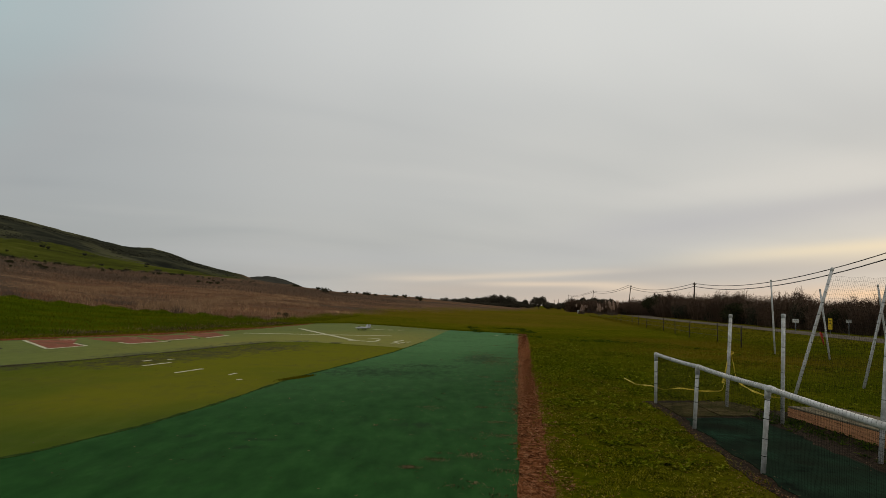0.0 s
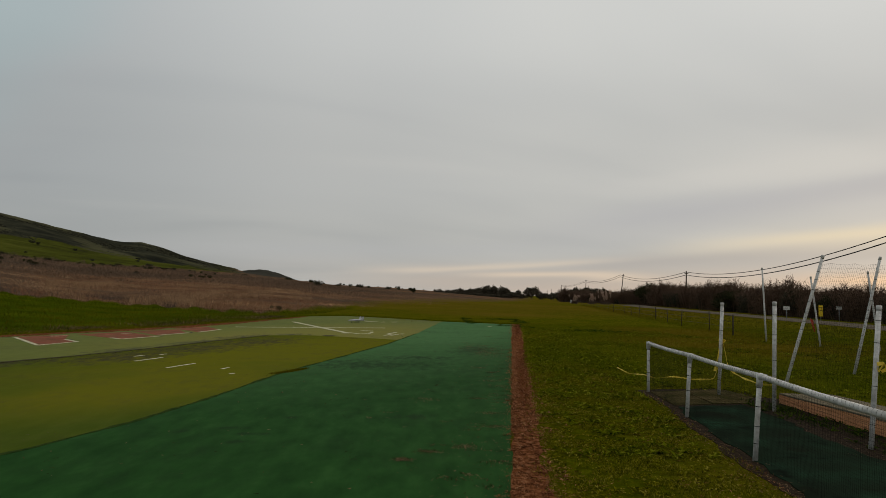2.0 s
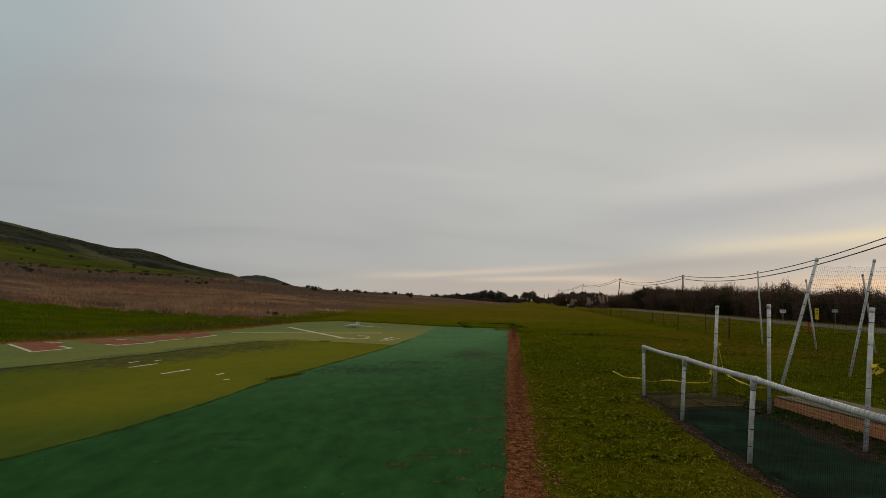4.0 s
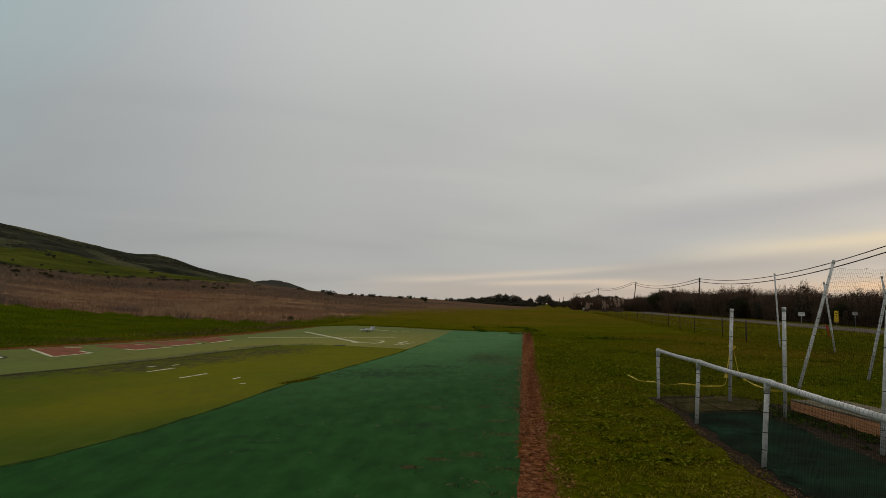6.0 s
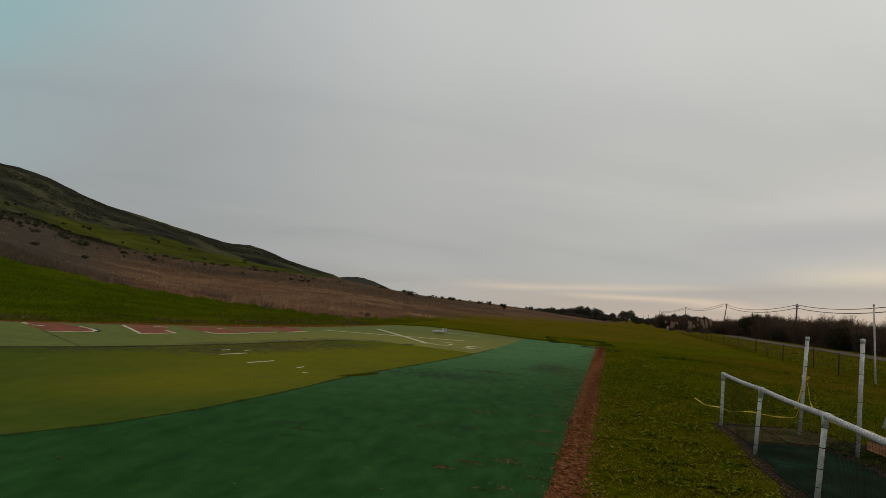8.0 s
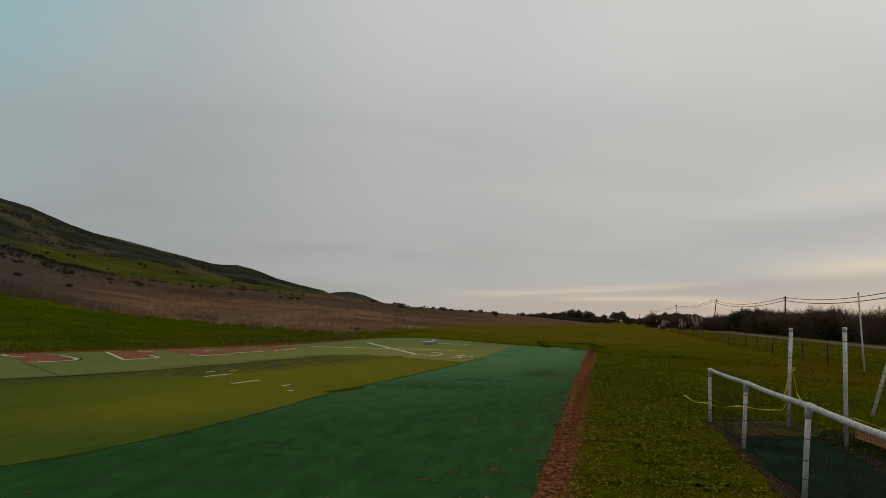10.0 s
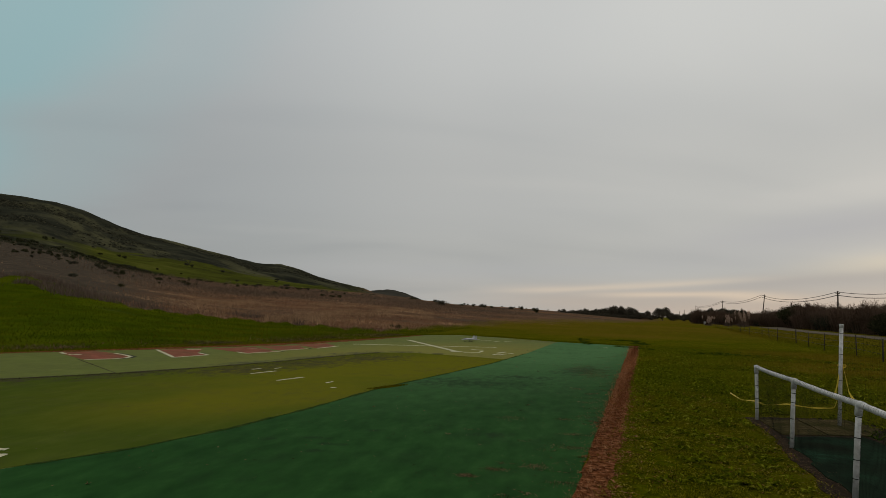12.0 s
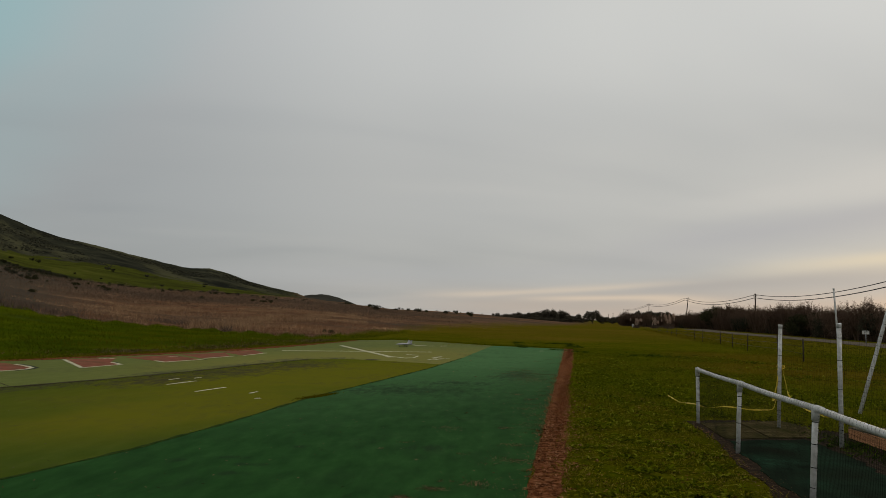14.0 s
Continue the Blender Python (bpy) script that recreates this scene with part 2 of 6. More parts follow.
M_OUTER = runway_material("pale_green_runway_coat", [(0.3, (0.100, 0.122, 0.021)), (0.55, (0.117, 0.139, 0.027)), (0.8, (0.140, 0.158, 0.037))], (0.050, 0.048, 0.024), [(-8.3, 17.2, 0.8, 2.2), (-7.5, 20.2, 0.9, 2.4), (-6.9, 22.8, 0.9, 1.8), (-5.6, 24.6, 0.9, 0.8), (-13.6, 20.2, 0.5, 0.5), (-4.2, 24.7, 0.3, 0.25)], 0.9, 0.03, 0.75, (0.178, 0.168, 0.026), [(-4.6, 25.0, 6.0, 12.0)])
M_WHITE = material("worn_white_paint", [(0.35, (0.27, 0.26, 0.15)), (0.5, (0.50, 0.48, 0.34)), (0.65, (0.66, 0.64, 0.50))], 9, 10, 0.85, 0.1, 120, spec=0.03)
M_RED = material("faded_red_paint", [(0.3, (0.155, 0.046, 0.028)), (0.55, (0.25, 0.080, 0.050)), (0.8, (0.28, 0.125, 0.070))], 3, 10, 0.9, 0.2, 90, spec=0.04, big=0.6, big_scale=1.6, big_col=(0.105, 0.070, 0.030))
M_BLACK = material("worn_black_paint", [(0.3, (0.02, 0.022, 0.016)), (0.7, (0.05, 0.052, 0.03))], 20, 6, 0.85, 0.1, 120, spec=0.04)
M_MOSS = material("dirt_and_moss", [(0.35, (0.035, 0.034, 0.014)), (0.65, (0.075, 0.068, 0.035))], 12, 8, 0.95, 0.5, 60, spec=0.04)
M_SEAM = material("grimy_green_seam", [(0.35, (0.018, 0.038, 0.010)), (0.65, (0.042, 0.064, 0.016))], 9, 8, 0.95, 0.3, 60, spec=0.0)
M_PVC = material("weathered_white_pvc", [(0.3, (0.33, 0.33, 0.32)), (0.5, (0.54, 0.54, 0.53)), (0.75, (0.70, 0.70, 0.69))], 22, 8, 0.45, 0.1, 60, big=0.5, big_scale=6, big_col=(0.32, 0.31, 0.28), spec=0.35)
M_NET = material("black_netting", [(0.3, (0.008, 0.008, 0.008)), (0.7, (0.018, 0.018, 0.017))], 30, 2, 0.95, 0, spec=0.0)
M_TAPE = material("yellow_caution_tape", [(0.3, (0.56, 0.40, 0.03)), (0.7, (0.74, 0.57, 0.08))], 9, 4, 0.6, 0.2, 30, spec=0.2)
M_MAT = material("dark_green_turf_mat", [(0.3, (0.010, 0.014, 0.010)), (0.5, (0.018, 0.036, 0.022)), (0.68, (0.028, 0.084, 0.046))], 2.6, 9, 0.95, 0.6, 120, big=0.9, big_scale=1.3, big_col=(0.014, 0.016, 0.011), spec=0.0)
M_PLY = material("weathered_brown_board", [(0.3, (0.034, 0.029, 0.012)), (0.5, (0.070, 0.056, 0.026)), (0.7, (0.125, 0.096, 0.050))], 4, 9, 0.95, 0.3, 60, stretch=(1, 3, 1), spec=0.0, big=0.8, big_scale=2.2, big_col=(0.030, 0.032, 0.010))
M_REDWOOD = material("orange_brown_wood", [(0.3, (0.42, 0.190, 0.090)), (0.7, (0.62, 0.310, 0.155))], 4, 8, 0.85, 0.3, 40, stretch=(1, 0.2, 4), spec=0.05)
M_GREYWOOD = material("weathered_grey_wood", [(0.3, (0.11, 0.095, 0.066)), (0.7, (0.22, 0.19, 0.135))], 6, 8, 0.9, 0.3, 50, stretch=(1, 0.3, 1), spec=0.0)
M_SOIL = material("dark_soil_and_litter", [(0.3, (0.010, 0.007, 0.004)), (0.55, (0.028, 0.019, 0.012)), (0.75, (0.075, 0.052, 0.032))], 18, 8, 0.95, 0.9, 40, spec=0.02)
M_DIRT = material("red_brown_dirt", [(0.32, (0.026, 0.011, 0.006)), (0.46, (0.095, 0.034, 0.014)), (0.56, (0.200, 0.074, 0.029)), (0.70, (0.35, 0.165, 0.080))], 11, 12, 0.95, 0.9, 50, spec=0.0)
M_ROAD = material("pale_grey_asphalt", [(0.3, (0.105, 0.088, 0.068)), (0.7, (0.155, 0.130, 0.102))], 3, 8, 0.95, 0.2, 60, spec=0.0)
M_POST = material("dark_weathered_post", [(0.3, (0.018, 0.014, 0.010)), (0.7, (0.045, 0.036, 0.026))], 10, 6, 0.9, 0.2, 40)
M_UTIL = material("brown_utility_pole_wood", [(0.3, (0.05, 0.036, 0.026)), (0.7, (0.09, 0.07, 0.05))], 4, 6, 0.9, 0.2, 20, stretch=(4, 4, 0.5))
M_WIRE = material("black_cable", [(0.3, (0.012, 0.012, 0.012)), (0.7, (0.02, 0.02, 0.02))], 5, 2, 0.7, 0)
M_STEEL = material("galvanised_pole", [(0.3, (0.20, 0.205, 0.21)), (0.7, (0.36, 0.365, 0.37))], 10, 6, 0.5, 0.1, 40, metal=0.3)
M_SIGNY = material("yellow_sign_enamel", [(0.3, (0.62, 0.42, 0.01)), (0.7, (0.75, 0.52, 0.02))], 6, 3, 0.5, 0)
M_SIGNW = material("pale_sign_enamel", [(0.3, (0.50, 0.50, 0.47)), (0.7, (0.62, 0.62, 0.58))], 6, 3, 0.5, 0)
M_REDFLAG = material("red_marker_plastic", [(0.3, (0.35, 0.03, 0.02)), (0.7, (0.48, 0.05, 0.03))], 6, 3, 0.6, 0)
M_BLADE = material("grass_blades", [(0.16, (0.025, 0.028, 0.001)), (0.42, (0.089, 0.092, 0.002)), (0.68, (0.196, 0.178, 0.006)), (0.93, (0.36, 0.30, 0.06))], 0.9, 4, 0.9, 0, island=0.70, spec=0.0, glow_through=0.3)
M_FIELD = material("field_grass_blades", [(0.12, (0.026, 0.037, 0.001)), (0.42, (0.073, 0.093, 0.002)), (0.72, (0.128, 0.146, 0.005)), (0.95, (0.27, 0.245, 0.03))], 0.9, 4, 0.9, 0, island=0.5, spec=0.0, glow_through=0.35, big=0.36, big_scale=0.11, big_col=(0.190, 0.125, 0.008))
M_LUSH = material("lush_grass_blades", [(0.10, (0.022, 0.034, 0.001)), (0.5, (0.042, 0.058, 0.002)), (0.9, (0.084, 0.098, 0.004))], 0.35, 5, 0.9, 0, island=0.28, spec=0.0, glow_through=0.35, big=0.7, big_scale=0.09, big_col=(0.122, 0.106, 0.004))
M_DRY = material("dry_brown_grass", [(0.30, (0.080, 0.042, 0.030)), (0.44, (0.185, 0.090, 0.052)), (0.55, (0.34, 0.190, 0.100)), (0.66, (0.66, 0.43, 0.235))], 0.14, 7, 0.9, 0, island=0.14, spec=0.0, glow_through=0.3, stretch=(0.5, 0.7, 1), big=0.5, big_scale=0.05, big_col=(0.125, 0.078, 0.052))
M_GREYDRY = material("grey_brown_scrub", [(0.30, (0.060, 0.046, 0.036)), (0.48, (0.125, 0.088, 0.063)), (0.62, (0.235, 0.158, 0.104))], 0.10, 6, 0.95, 0, island=0.3, spec=0.0, glow_through=0.3, stretch=(0.5, 1.2, 1), big=0.5, big_scale=0.02, big_col=(0.100, 0.068, 0.048))
M_REED = material("dark_grey_reeds", [(0.2, (0.056, 0.042, 0.034)), (0.5, (0.110, 0.080, 0.062)), (0.9, (0.19, 0.138, 0.100))], 0.2, 5, 0.95, 0, island=0.5, spec=0.0, glow_through=0.25)
M_CLIP = material("dead_grass_clippings", [(0.20, (0.050, 0.020, 0.010)), (0.42, (0.18, 0.066, 0.029)), (0.64, (0.29, 0.118, 0.052)), (0.86, (0.44, 0.235, 0.115))], 2.2, 6, 0.9, 0, island=0.8, spec=0.0)
M_FUZZ = material("mossy_lawn_fuzz", [(0.15, (0.034, 0.035, 0.001)), (0.5, (0.090, 0.082, 0.002)), (0.9, (0.158, 0.126, 0.005))], 1.3, 5, 0.95, 0, island=0.35, spec=0.0, glow_through=0.3, big=0.5, big_scale=0.9, big_col=(0.088, 0.068, 0.006))
M_STRAW = material("damp_brown_grass_bits", [(0.20, (0.018, 0.016, 0.008)), (0.50, (0.075, 0.052, 0.026)), (0.85, (0.26, 0.17, 0.095))], 2.2, 6, 0.9, 0, island=0.8, spec=0.0)
M_PALE = material("pale_tan_reed_tops", [(0.2, (0.14, 0.082, 0.048)), (0.5, (0.29, 0.180, 0.102)), (0.9, (0.50, 0.34, 0.20))], 0.3, 5, 0.95, 0, island=0.5, spec=0.0, glow_through=0.3)
M_GREENLEAF = material("fresh_green_weed_leaves", [(0.15, (0.024, 0.032, 0.001)), (0.45, (0.078, 0.098, 0.002)), (0.70, (0.150, 0.172, 0.005)), (0.93, (0.30, 0.30, 0.035))], 0.9, 4, 0.9, 0, island=0.7, spec=0.0, glow_through=0.3)
M_VERGE = material("dull_roadside_grass", [(0.12, (0.034, 0.034, 0.002)), (0.5, (0.056, 0.054, 0.003)), (0.9, (0.084, 0.078, 0.006))], 0.5, 5, 0.95, 0, island=0.22, spec=0.0, glow_through=0.25, big=0.5, big_scale=0.12, big_col=(0.036, 0.042, 0.003))
M_TWIG = material("bare_brown_twigs", [(0.15, (0.080, 0.054, 0.040)), (0.5, (0.155, 0.104, 0.074)), (0.9, (0.25, 0.170, 0.120))], 0.15, 4, 0.95, 0, island=0.5, spec=0.0, glow_through=0.4)
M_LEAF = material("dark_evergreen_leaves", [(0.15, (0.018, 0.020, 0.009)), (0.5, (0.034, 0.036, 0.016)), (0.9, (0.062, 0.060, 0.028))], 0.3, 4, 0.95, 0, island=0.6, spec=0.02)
M_SHRUB = material("dull_brown_green_shrub", [(0.15, (0.020, 0.021, 0.015)), (0.5, (0.048, 0.048, 0.032)), (0.9, (0.100, 0.094, 0.060))], 0.3, 4, 0.95, 0, island=0.6, spec=0.0, glow_through=0.2)
M_PLUME = material("pale_pampas_plume", [(0.2, (0.30, 0.20, 0.15)), (0.8, (0.60, 0.44, 0.34))], 2, 4, 0.9, 0, island=0.5, spec=0.1)
M_FAR = material("distant_hill_brush", [(0.35, (0.028, 0.028, 0.024)), (0.6, (0.052, 0.050, 0.041))], 0.04, 8, 1.0, 0, spec=0.0)
M_FOAM = material("pale_grey_foam", [(0.3, (0.33, 0.34, 0.37)), (0.7, (0.47, 0.47, 0.50))], 8, 3, 0.5, 0)
M_DARK = material("dark_rubber", [(0.3, (0.010, 0.010, 0.011)), (0.7, (0.022, 0.022, 0.023))], 20, 3, 0.6, 0)
M_CANOPY = material("smoked_canopy_plastic", [(0.3, (0.015, 0.018, 0.022)), (0.7, (0.025, 0.028, 0.032))], 8, 2, 0.12, 0, spec=0.6)


M_SCRUB = material("brown_scrub_stems", [(0.2, (0.065, 0.045, 0.034)), (0.5, (0.115, 0.080, 0.058)), (0.9, (0.18, 0.125, 0.088))], 0.2, 5, 0.95, 0, island=0.4, spec=0.0, glow_through=0.25)
M_HEDGE = material("brown_hedge_leaves", [(0.2, (0.055, 0.036, 0.026)), (0.5, (0.102, 0.067, 0.047)), (0.9, (0.175, 0.116, 0.080))], 0.2, 5, 0.95, 0, island=0.4, spec=0.0, glow_through=0.3)
M_WEED = material("dark_weed_leaves", [(0.15, (0.010, 0.024, 0.002)), (0.5, (0.026, 0.052, 0.004)), (0.9, (0.075, 0.105, 0.010))], 2.0, 3, 0.85, 0, island=0.7, spec=0.0, glow_through=0.25)
# paler copy of the evergreen leaves: the haze of distance is in its colour
M_HAZELEAF = material("hazed_evergreen_leaves", [(0.15, (0.034, 0.031, 0.022)), (0.5, (0.066, 0.058, 0.042)), (0.9, (0.115, 0.098, 0.070))], 0.3, 4, 0.95, 0, island=0.6, spec=0.0)
# browner far grass, lightened too: its low-angle sheen is put into the colour
M_SHEENFIELD = material("sheen_far_grass_blades", [(0.12, (0.044, 0.050, 0.002)), (0.42, (0.104, 0.106, 0.003)), (0.72, (0.165, 0.158, 0.008)), (0.95, (0.29, 0.25, 0.03))], 0.9, 4, 0.9, 0, island=0.5, spec=0.0, glow_through=0.35, big=0.8, big_scale=0.05, big_col=(0.180, 0.122, 0.012))
FIELD = M_FIELD.node_tree
FIELD_COLOUR = dead_grass(FIELD, FIELD.nodes["Principled BSDF"].inputs["Base Color"].links[0].from_socket, (0.165, 0.104, 0.008))
FIELD.links.new(FIELD_COLOUR, FIELD.nodes["Principled BSDF"].inputs["Base Color"])
for n in FIELD.nodes:
    if n.type == "BSDF_TRANSLUCENT":
        FIELD.links.new(FIELD_COLOUR, n.inputs[0])


def ground_material():
    """Grass, dry scrub, the green pasture band and the dark upper slope, by the plants that grow there."""
    m = bpy.data.materials.new("grass_and_scrub_ground")
    m.use_nodes = True
    t = m.node_tree
    b = t.nodes["Principled BSDF"]
    co = t.nodes.new("ShaderNodeTexCoord")

    def noise_out(scale, detail=6.0, stretch=(1, 1, 1), rough=0.6, turned=0.0):
        mp = t.nodes.new("ShaderNodeMapping")
        mp.vector_type = "TEXTURE"
        mp.inputs["Scale"].default_value = [1 / k for k in stretch]
        mp.inputs["Rotation"].default_value = (0, 0, radians(turned))
        t.links.new(co.outputs["Object"], mp.inputs[0])
        n = node(t, "ShaderNodeTexNoise", Scale=scale, Detail=detail, Roughness=rough)
        t.links.new(mp.outputs[0], n.inputs["Vector"])
        return n.outputs[0]

    def attribute(name):
        n = t.nodes.new("ShaderNodeAttribute")
        n.attribute_name = name
        return n.outputs["Fac"]

    fine, mid, wide = noise_out(7.0, 8), noise_out(0.5, 6), noise_out(0.05, 6)
    grass = ramp(t, fine, [(0.3, (0.022, 0.030, 0.001)), (0.5, (0.056, 0.068, 0.001)), (0.75, (0.112, 0.118, 0.004))])
    lush = ramp(t, noise_out(0.3, 8), [(0.3, (0.024, 0.040, 0.001)), (0.5, (0.046, 0.068, 0.002)), (0.72, (0.080, 0.094, 0.003))])
    dryish = ramp(t, fine, [(0.3, (0.090, 0.072, 0.004)), (0.7, (0.160, 0.132, 0.012))])
    grass = mix(t, math_node(t, "MULTIPLY", ramp(t, mid, [(0.45, (0, 0, 0)), (0.68, (1, 1, 1))]), 0.55), grass, dryish)
    grass = mix(t, math_node(t, "MULTIPLY", ramp(t, wide, [(0.45, (0, 0, 0)), (0.62, (1, 1, 1))]), 0.6), grass, dryish)
    grass = dead_grass(t, grass, (0.125, 0.078, 0.012))
    scrub = ramp(t, noise_out(0.9, 10, (0.35, 1, 1)), [(0.3, (0.075, 0.042, 0.026)), (0.5, (0.145, 0.082, 0.048)), (0.72, (0.225, 0.132, 0.074))])
    grey = ramp(t, noise_out(0.5, 8), [(0.3, (0.040, 0.033, 0.026)), (0.7, (0.092, 0.074, 0.055))])
    patchy = ramp(t, noise_out(0.02, 5, (0.5, 1, 1)), [(0.45, (0, 0, 0)), (0.6, (1, 1, 1))])
    scrub = mix(t, math_node(t, "MAXIMUM", patchy, attribute("steep")), scrub, grey)
    pasture = ramp(t, noise_out(0.05, 12, (1, 1, 1), 0.7), [(0.32, (0.026, 0.027, 0.011)), (0.44, (0.044, 0.050, 0.009)), (0.55, (0.062, 0.070, 0.011)), (0.7, (0.092, 0.092, 0.020))])
    shrubs = ramp(t, noise_out(0.035, 12, (1, 1, 1), 0.7), [(0.36, (0.011, 0.013, 0.010)), (0.47, (0.026, 0.029, 0.020)), (0.56, (0.048, 0.050, 0.032)), (0.68, (0.092, 0.090, 0.054))])
    shrubs = mix(t, 0.45, shrubs, (0.020, 0.020, 0.015))
    gully = ramp(t, noise_out(0.045, 6, (1, 0.16, 1), 0.6, 52.0), [(0.50, (0, 0, 0)), (0.60, (1, 1, 1))])
    shrubs = mix(t, math_node(t, "MULTIPLY", gully, 0.62), shrubs, (0.090, 0.088, 0.046))
    col = mix(t, attribute("lush"), grass, lush)
    patch = math_node(t, "ADD", attribute("scrub"), math_node(t, "MULTIPLY", math_node(t, "SUBTRACT", noise_out(0.09, 8, (0.6, 1, 1)), 0.5), 1.1))
    col = mix(t, ramp(t, patch, [(0.12, (0, 0, 0)), (0.85, (1, 1, 1))]), col, scrub)
    # ragged borders: the height over each border, broken by clumps of two sizes
    clump = math_node(t, "ADD", math_node(t, "MULTIPLY", math_node(t, "SUBTRACT", noise_out(0.022, 10, (1, 1, 1), 0.65), 0.5), 2.2), math_node(t, "MULTIPLY", math_node(t, "SUBTRACT", noise_out(0.12, 8), 0.5), 0.8))
    over = lambda name, w: ramp(t, math_node(t, "ADD", math_node(t, "ADD", attribute(name), math_node(t, "MULTIPLY", clump, w)), 0.5), [(0.48, (0, 0, 0)), (0.58, (1, 1, 1))])
    broken = ramp(t, noise_out(0.03, 8), [(0.48, (0, 0, 0)), (0.58, (1, 1, 1))])
    whole = attribute("unbroken")
    keep = math_node(t, "MAXIMUM", whole, math_node(t, "MULTIPLY", broken, 0.5))
    green = math_node(t, "MULTIPLY", math_node(t, "MULTIPLY", over("over_low", 0.55), attribute("hillside")), keep)
    col = mix(t, math_node(t, "MULTIPLY", over("over_low", 0.55), attribute("hillside")), col, shrubs)
    col = mix(t, green, col, pasture)
    col = mix(t, math_node(t, "MULTIPLY", over("over_top", 0.7), attribute("slope")), col, shrubs)
    thick = ramp(t, math_node(t, "ADD", attribute("thicket"), math_node(t, "MULTIPLY", clump, 0.6)), [(0.42, (0, 0, 0)), (0.62, (1, 1, 1))])
    col = mix(t, math_node(t, "MULTIPLY", thick, 0.85), col, (0.018, 0.021, 0.011))
    t.links.new(col, b.inputs["Base Color"])
    b.inputs["Roughness"].default_value = 1.0
    b.inputs["Specular IOR Level"].default_value = 0.0
    bp = t.nodes.new("ShaderNodeBump")
    bp.inputs["Strength"].default_value, bp.inputs["Distance"].default_value = 0.8, 0.06
    t.links.new(noise_out(14.0, 6), bp.inputs["Height"])
    t.links.new(bp.outputs[0], b.inputs["Normal"])
    return m


# ---- builders ----
def mesh_of(name, verts, faces, mat, smooth=False):
    me = bpy.data.meshes.new(name)
    me.from_pydata([tuple(v) for v in verts], [], [tuple(f) for f in faces])
    me.materials.append(mat)
    if smooth:
        me.polygons.foreach_set("use_smooth", [True] * len(me.polygons))
    me.update()
    return me


def quick_mesh(name, verts, faces, mat):
    """A big mesh of equal faces from arrays."""
    me = bpy.data.meshes.new(name)
    verts, faces = np.asarray(verts, np.float32), np.asarray(faces, np.int32)
    n, k = faces.shape
    me.vertices.add(len(verts))
    me.vertices.foreach_set("co", verts.ravel())
    me.loops.add(n * k)
    me.loops.foreach_set("vertex_index", faces.ravel())
    me.polygons.add(n)
    me.polygons.foreach_set("loop_start", np.arange(0, n * k, k, dtype=np.int32))
    me.update(calc_edges=True)
    me.materials.append(mat)
    return me


def part(name, me, parent=None, label="", m=None):
    if isinstance(me, bmesh.types.BMesh):
        raise TypeError("give a mesh")
    ob = new(name, me)
    if parent is not None:
        ob.parent = parent
    if m is not None:
        ob.matrix_basis = m
    if label:
        tagged(ob, label)
    return ob


def thing(name, label, category, m=None, group="", kind=""):
    ob = new(name)
    ob.empty_display_size = 0.2
    if m is not None:
        ob.matrix_basis = m
    return tagged(ob, label, category, group, kind)


def bm_mesh(name, build, mat, smooth=False):
    bm = bmesh.new()
    build(bm)
    bmesh.ops.recalc_face_normals(bm, faces=bm.faces)
    me = bpy.data.meshes.new(name)
    bm.to_mesh(me)
    bm.free()
    me.materials.append(mat)
    if smooth:
        me.polygons.foreach_set("use_smooth", [True] * len(me.polygons))
    return me


def box(name, size, mat, bevel=0.0, at=(0, 0, 0)):
    def build(bm):
        bmesh.ops.create_cube(bm, size=1.0)
        bmesh.ops.scale(bm, vec=size, verts=bm.verts)
        bmesh.ops.translate(bm, vec=at, verts=bm.verts)
        if bevel:
            bmesh.ops.bevel(bm, geom=bm.edges[:], offset=bevel, segments=2, profile=0.5, affect="EDGES")
    return bm_mesh(name, build, mat)


def tube(name, points, radius, mat, sides=10, smooth=True, wobble=0.0):
    """A closed pipe along points; radius a number or one for each point."""
    pts = [Vector(p) for p in points]
    verts, faces = [], []
    rng = random.Random(len(pts) * 7 + int(1000 * pts[0].x))
    for i, p in enumerate(pts):
        d = (pts[min(i + 1, len(pts) - 1)] - pts[max(i - 1, 0)]).normalized()
        a = d.cross(Vector((0, 0, 1)) if abs(d.z) < 0.9 else Vector((1, 0, 0))).normalized()
        b = d.cross(a)
        r = radius[i] if isinstance(radius, (list, tuple)) else radius
        r *= 1 + wobble * rng.uniform(-1, 1)
        for k in range(sides):
            w = 2 * math.pi * k / sides
            verts.append(p + a * (r * math.cos(w)) + b * (r * math.sin(w)))
    for i in range(len(pts) - 1):
        for k in range(sides):
            q = (k + 1) % sides
            faces.append((i * sides + k, i * sides + q, (i + 1) * sides + q, (i + 1) * sides + k))
    faces.append(tuple(reversed(range(sides))))
    faces.append(tuple((len(pts) - 1) * sides + k for k in range(sides)))
    return mesh_of(name, verts, faces, mat, smooth)


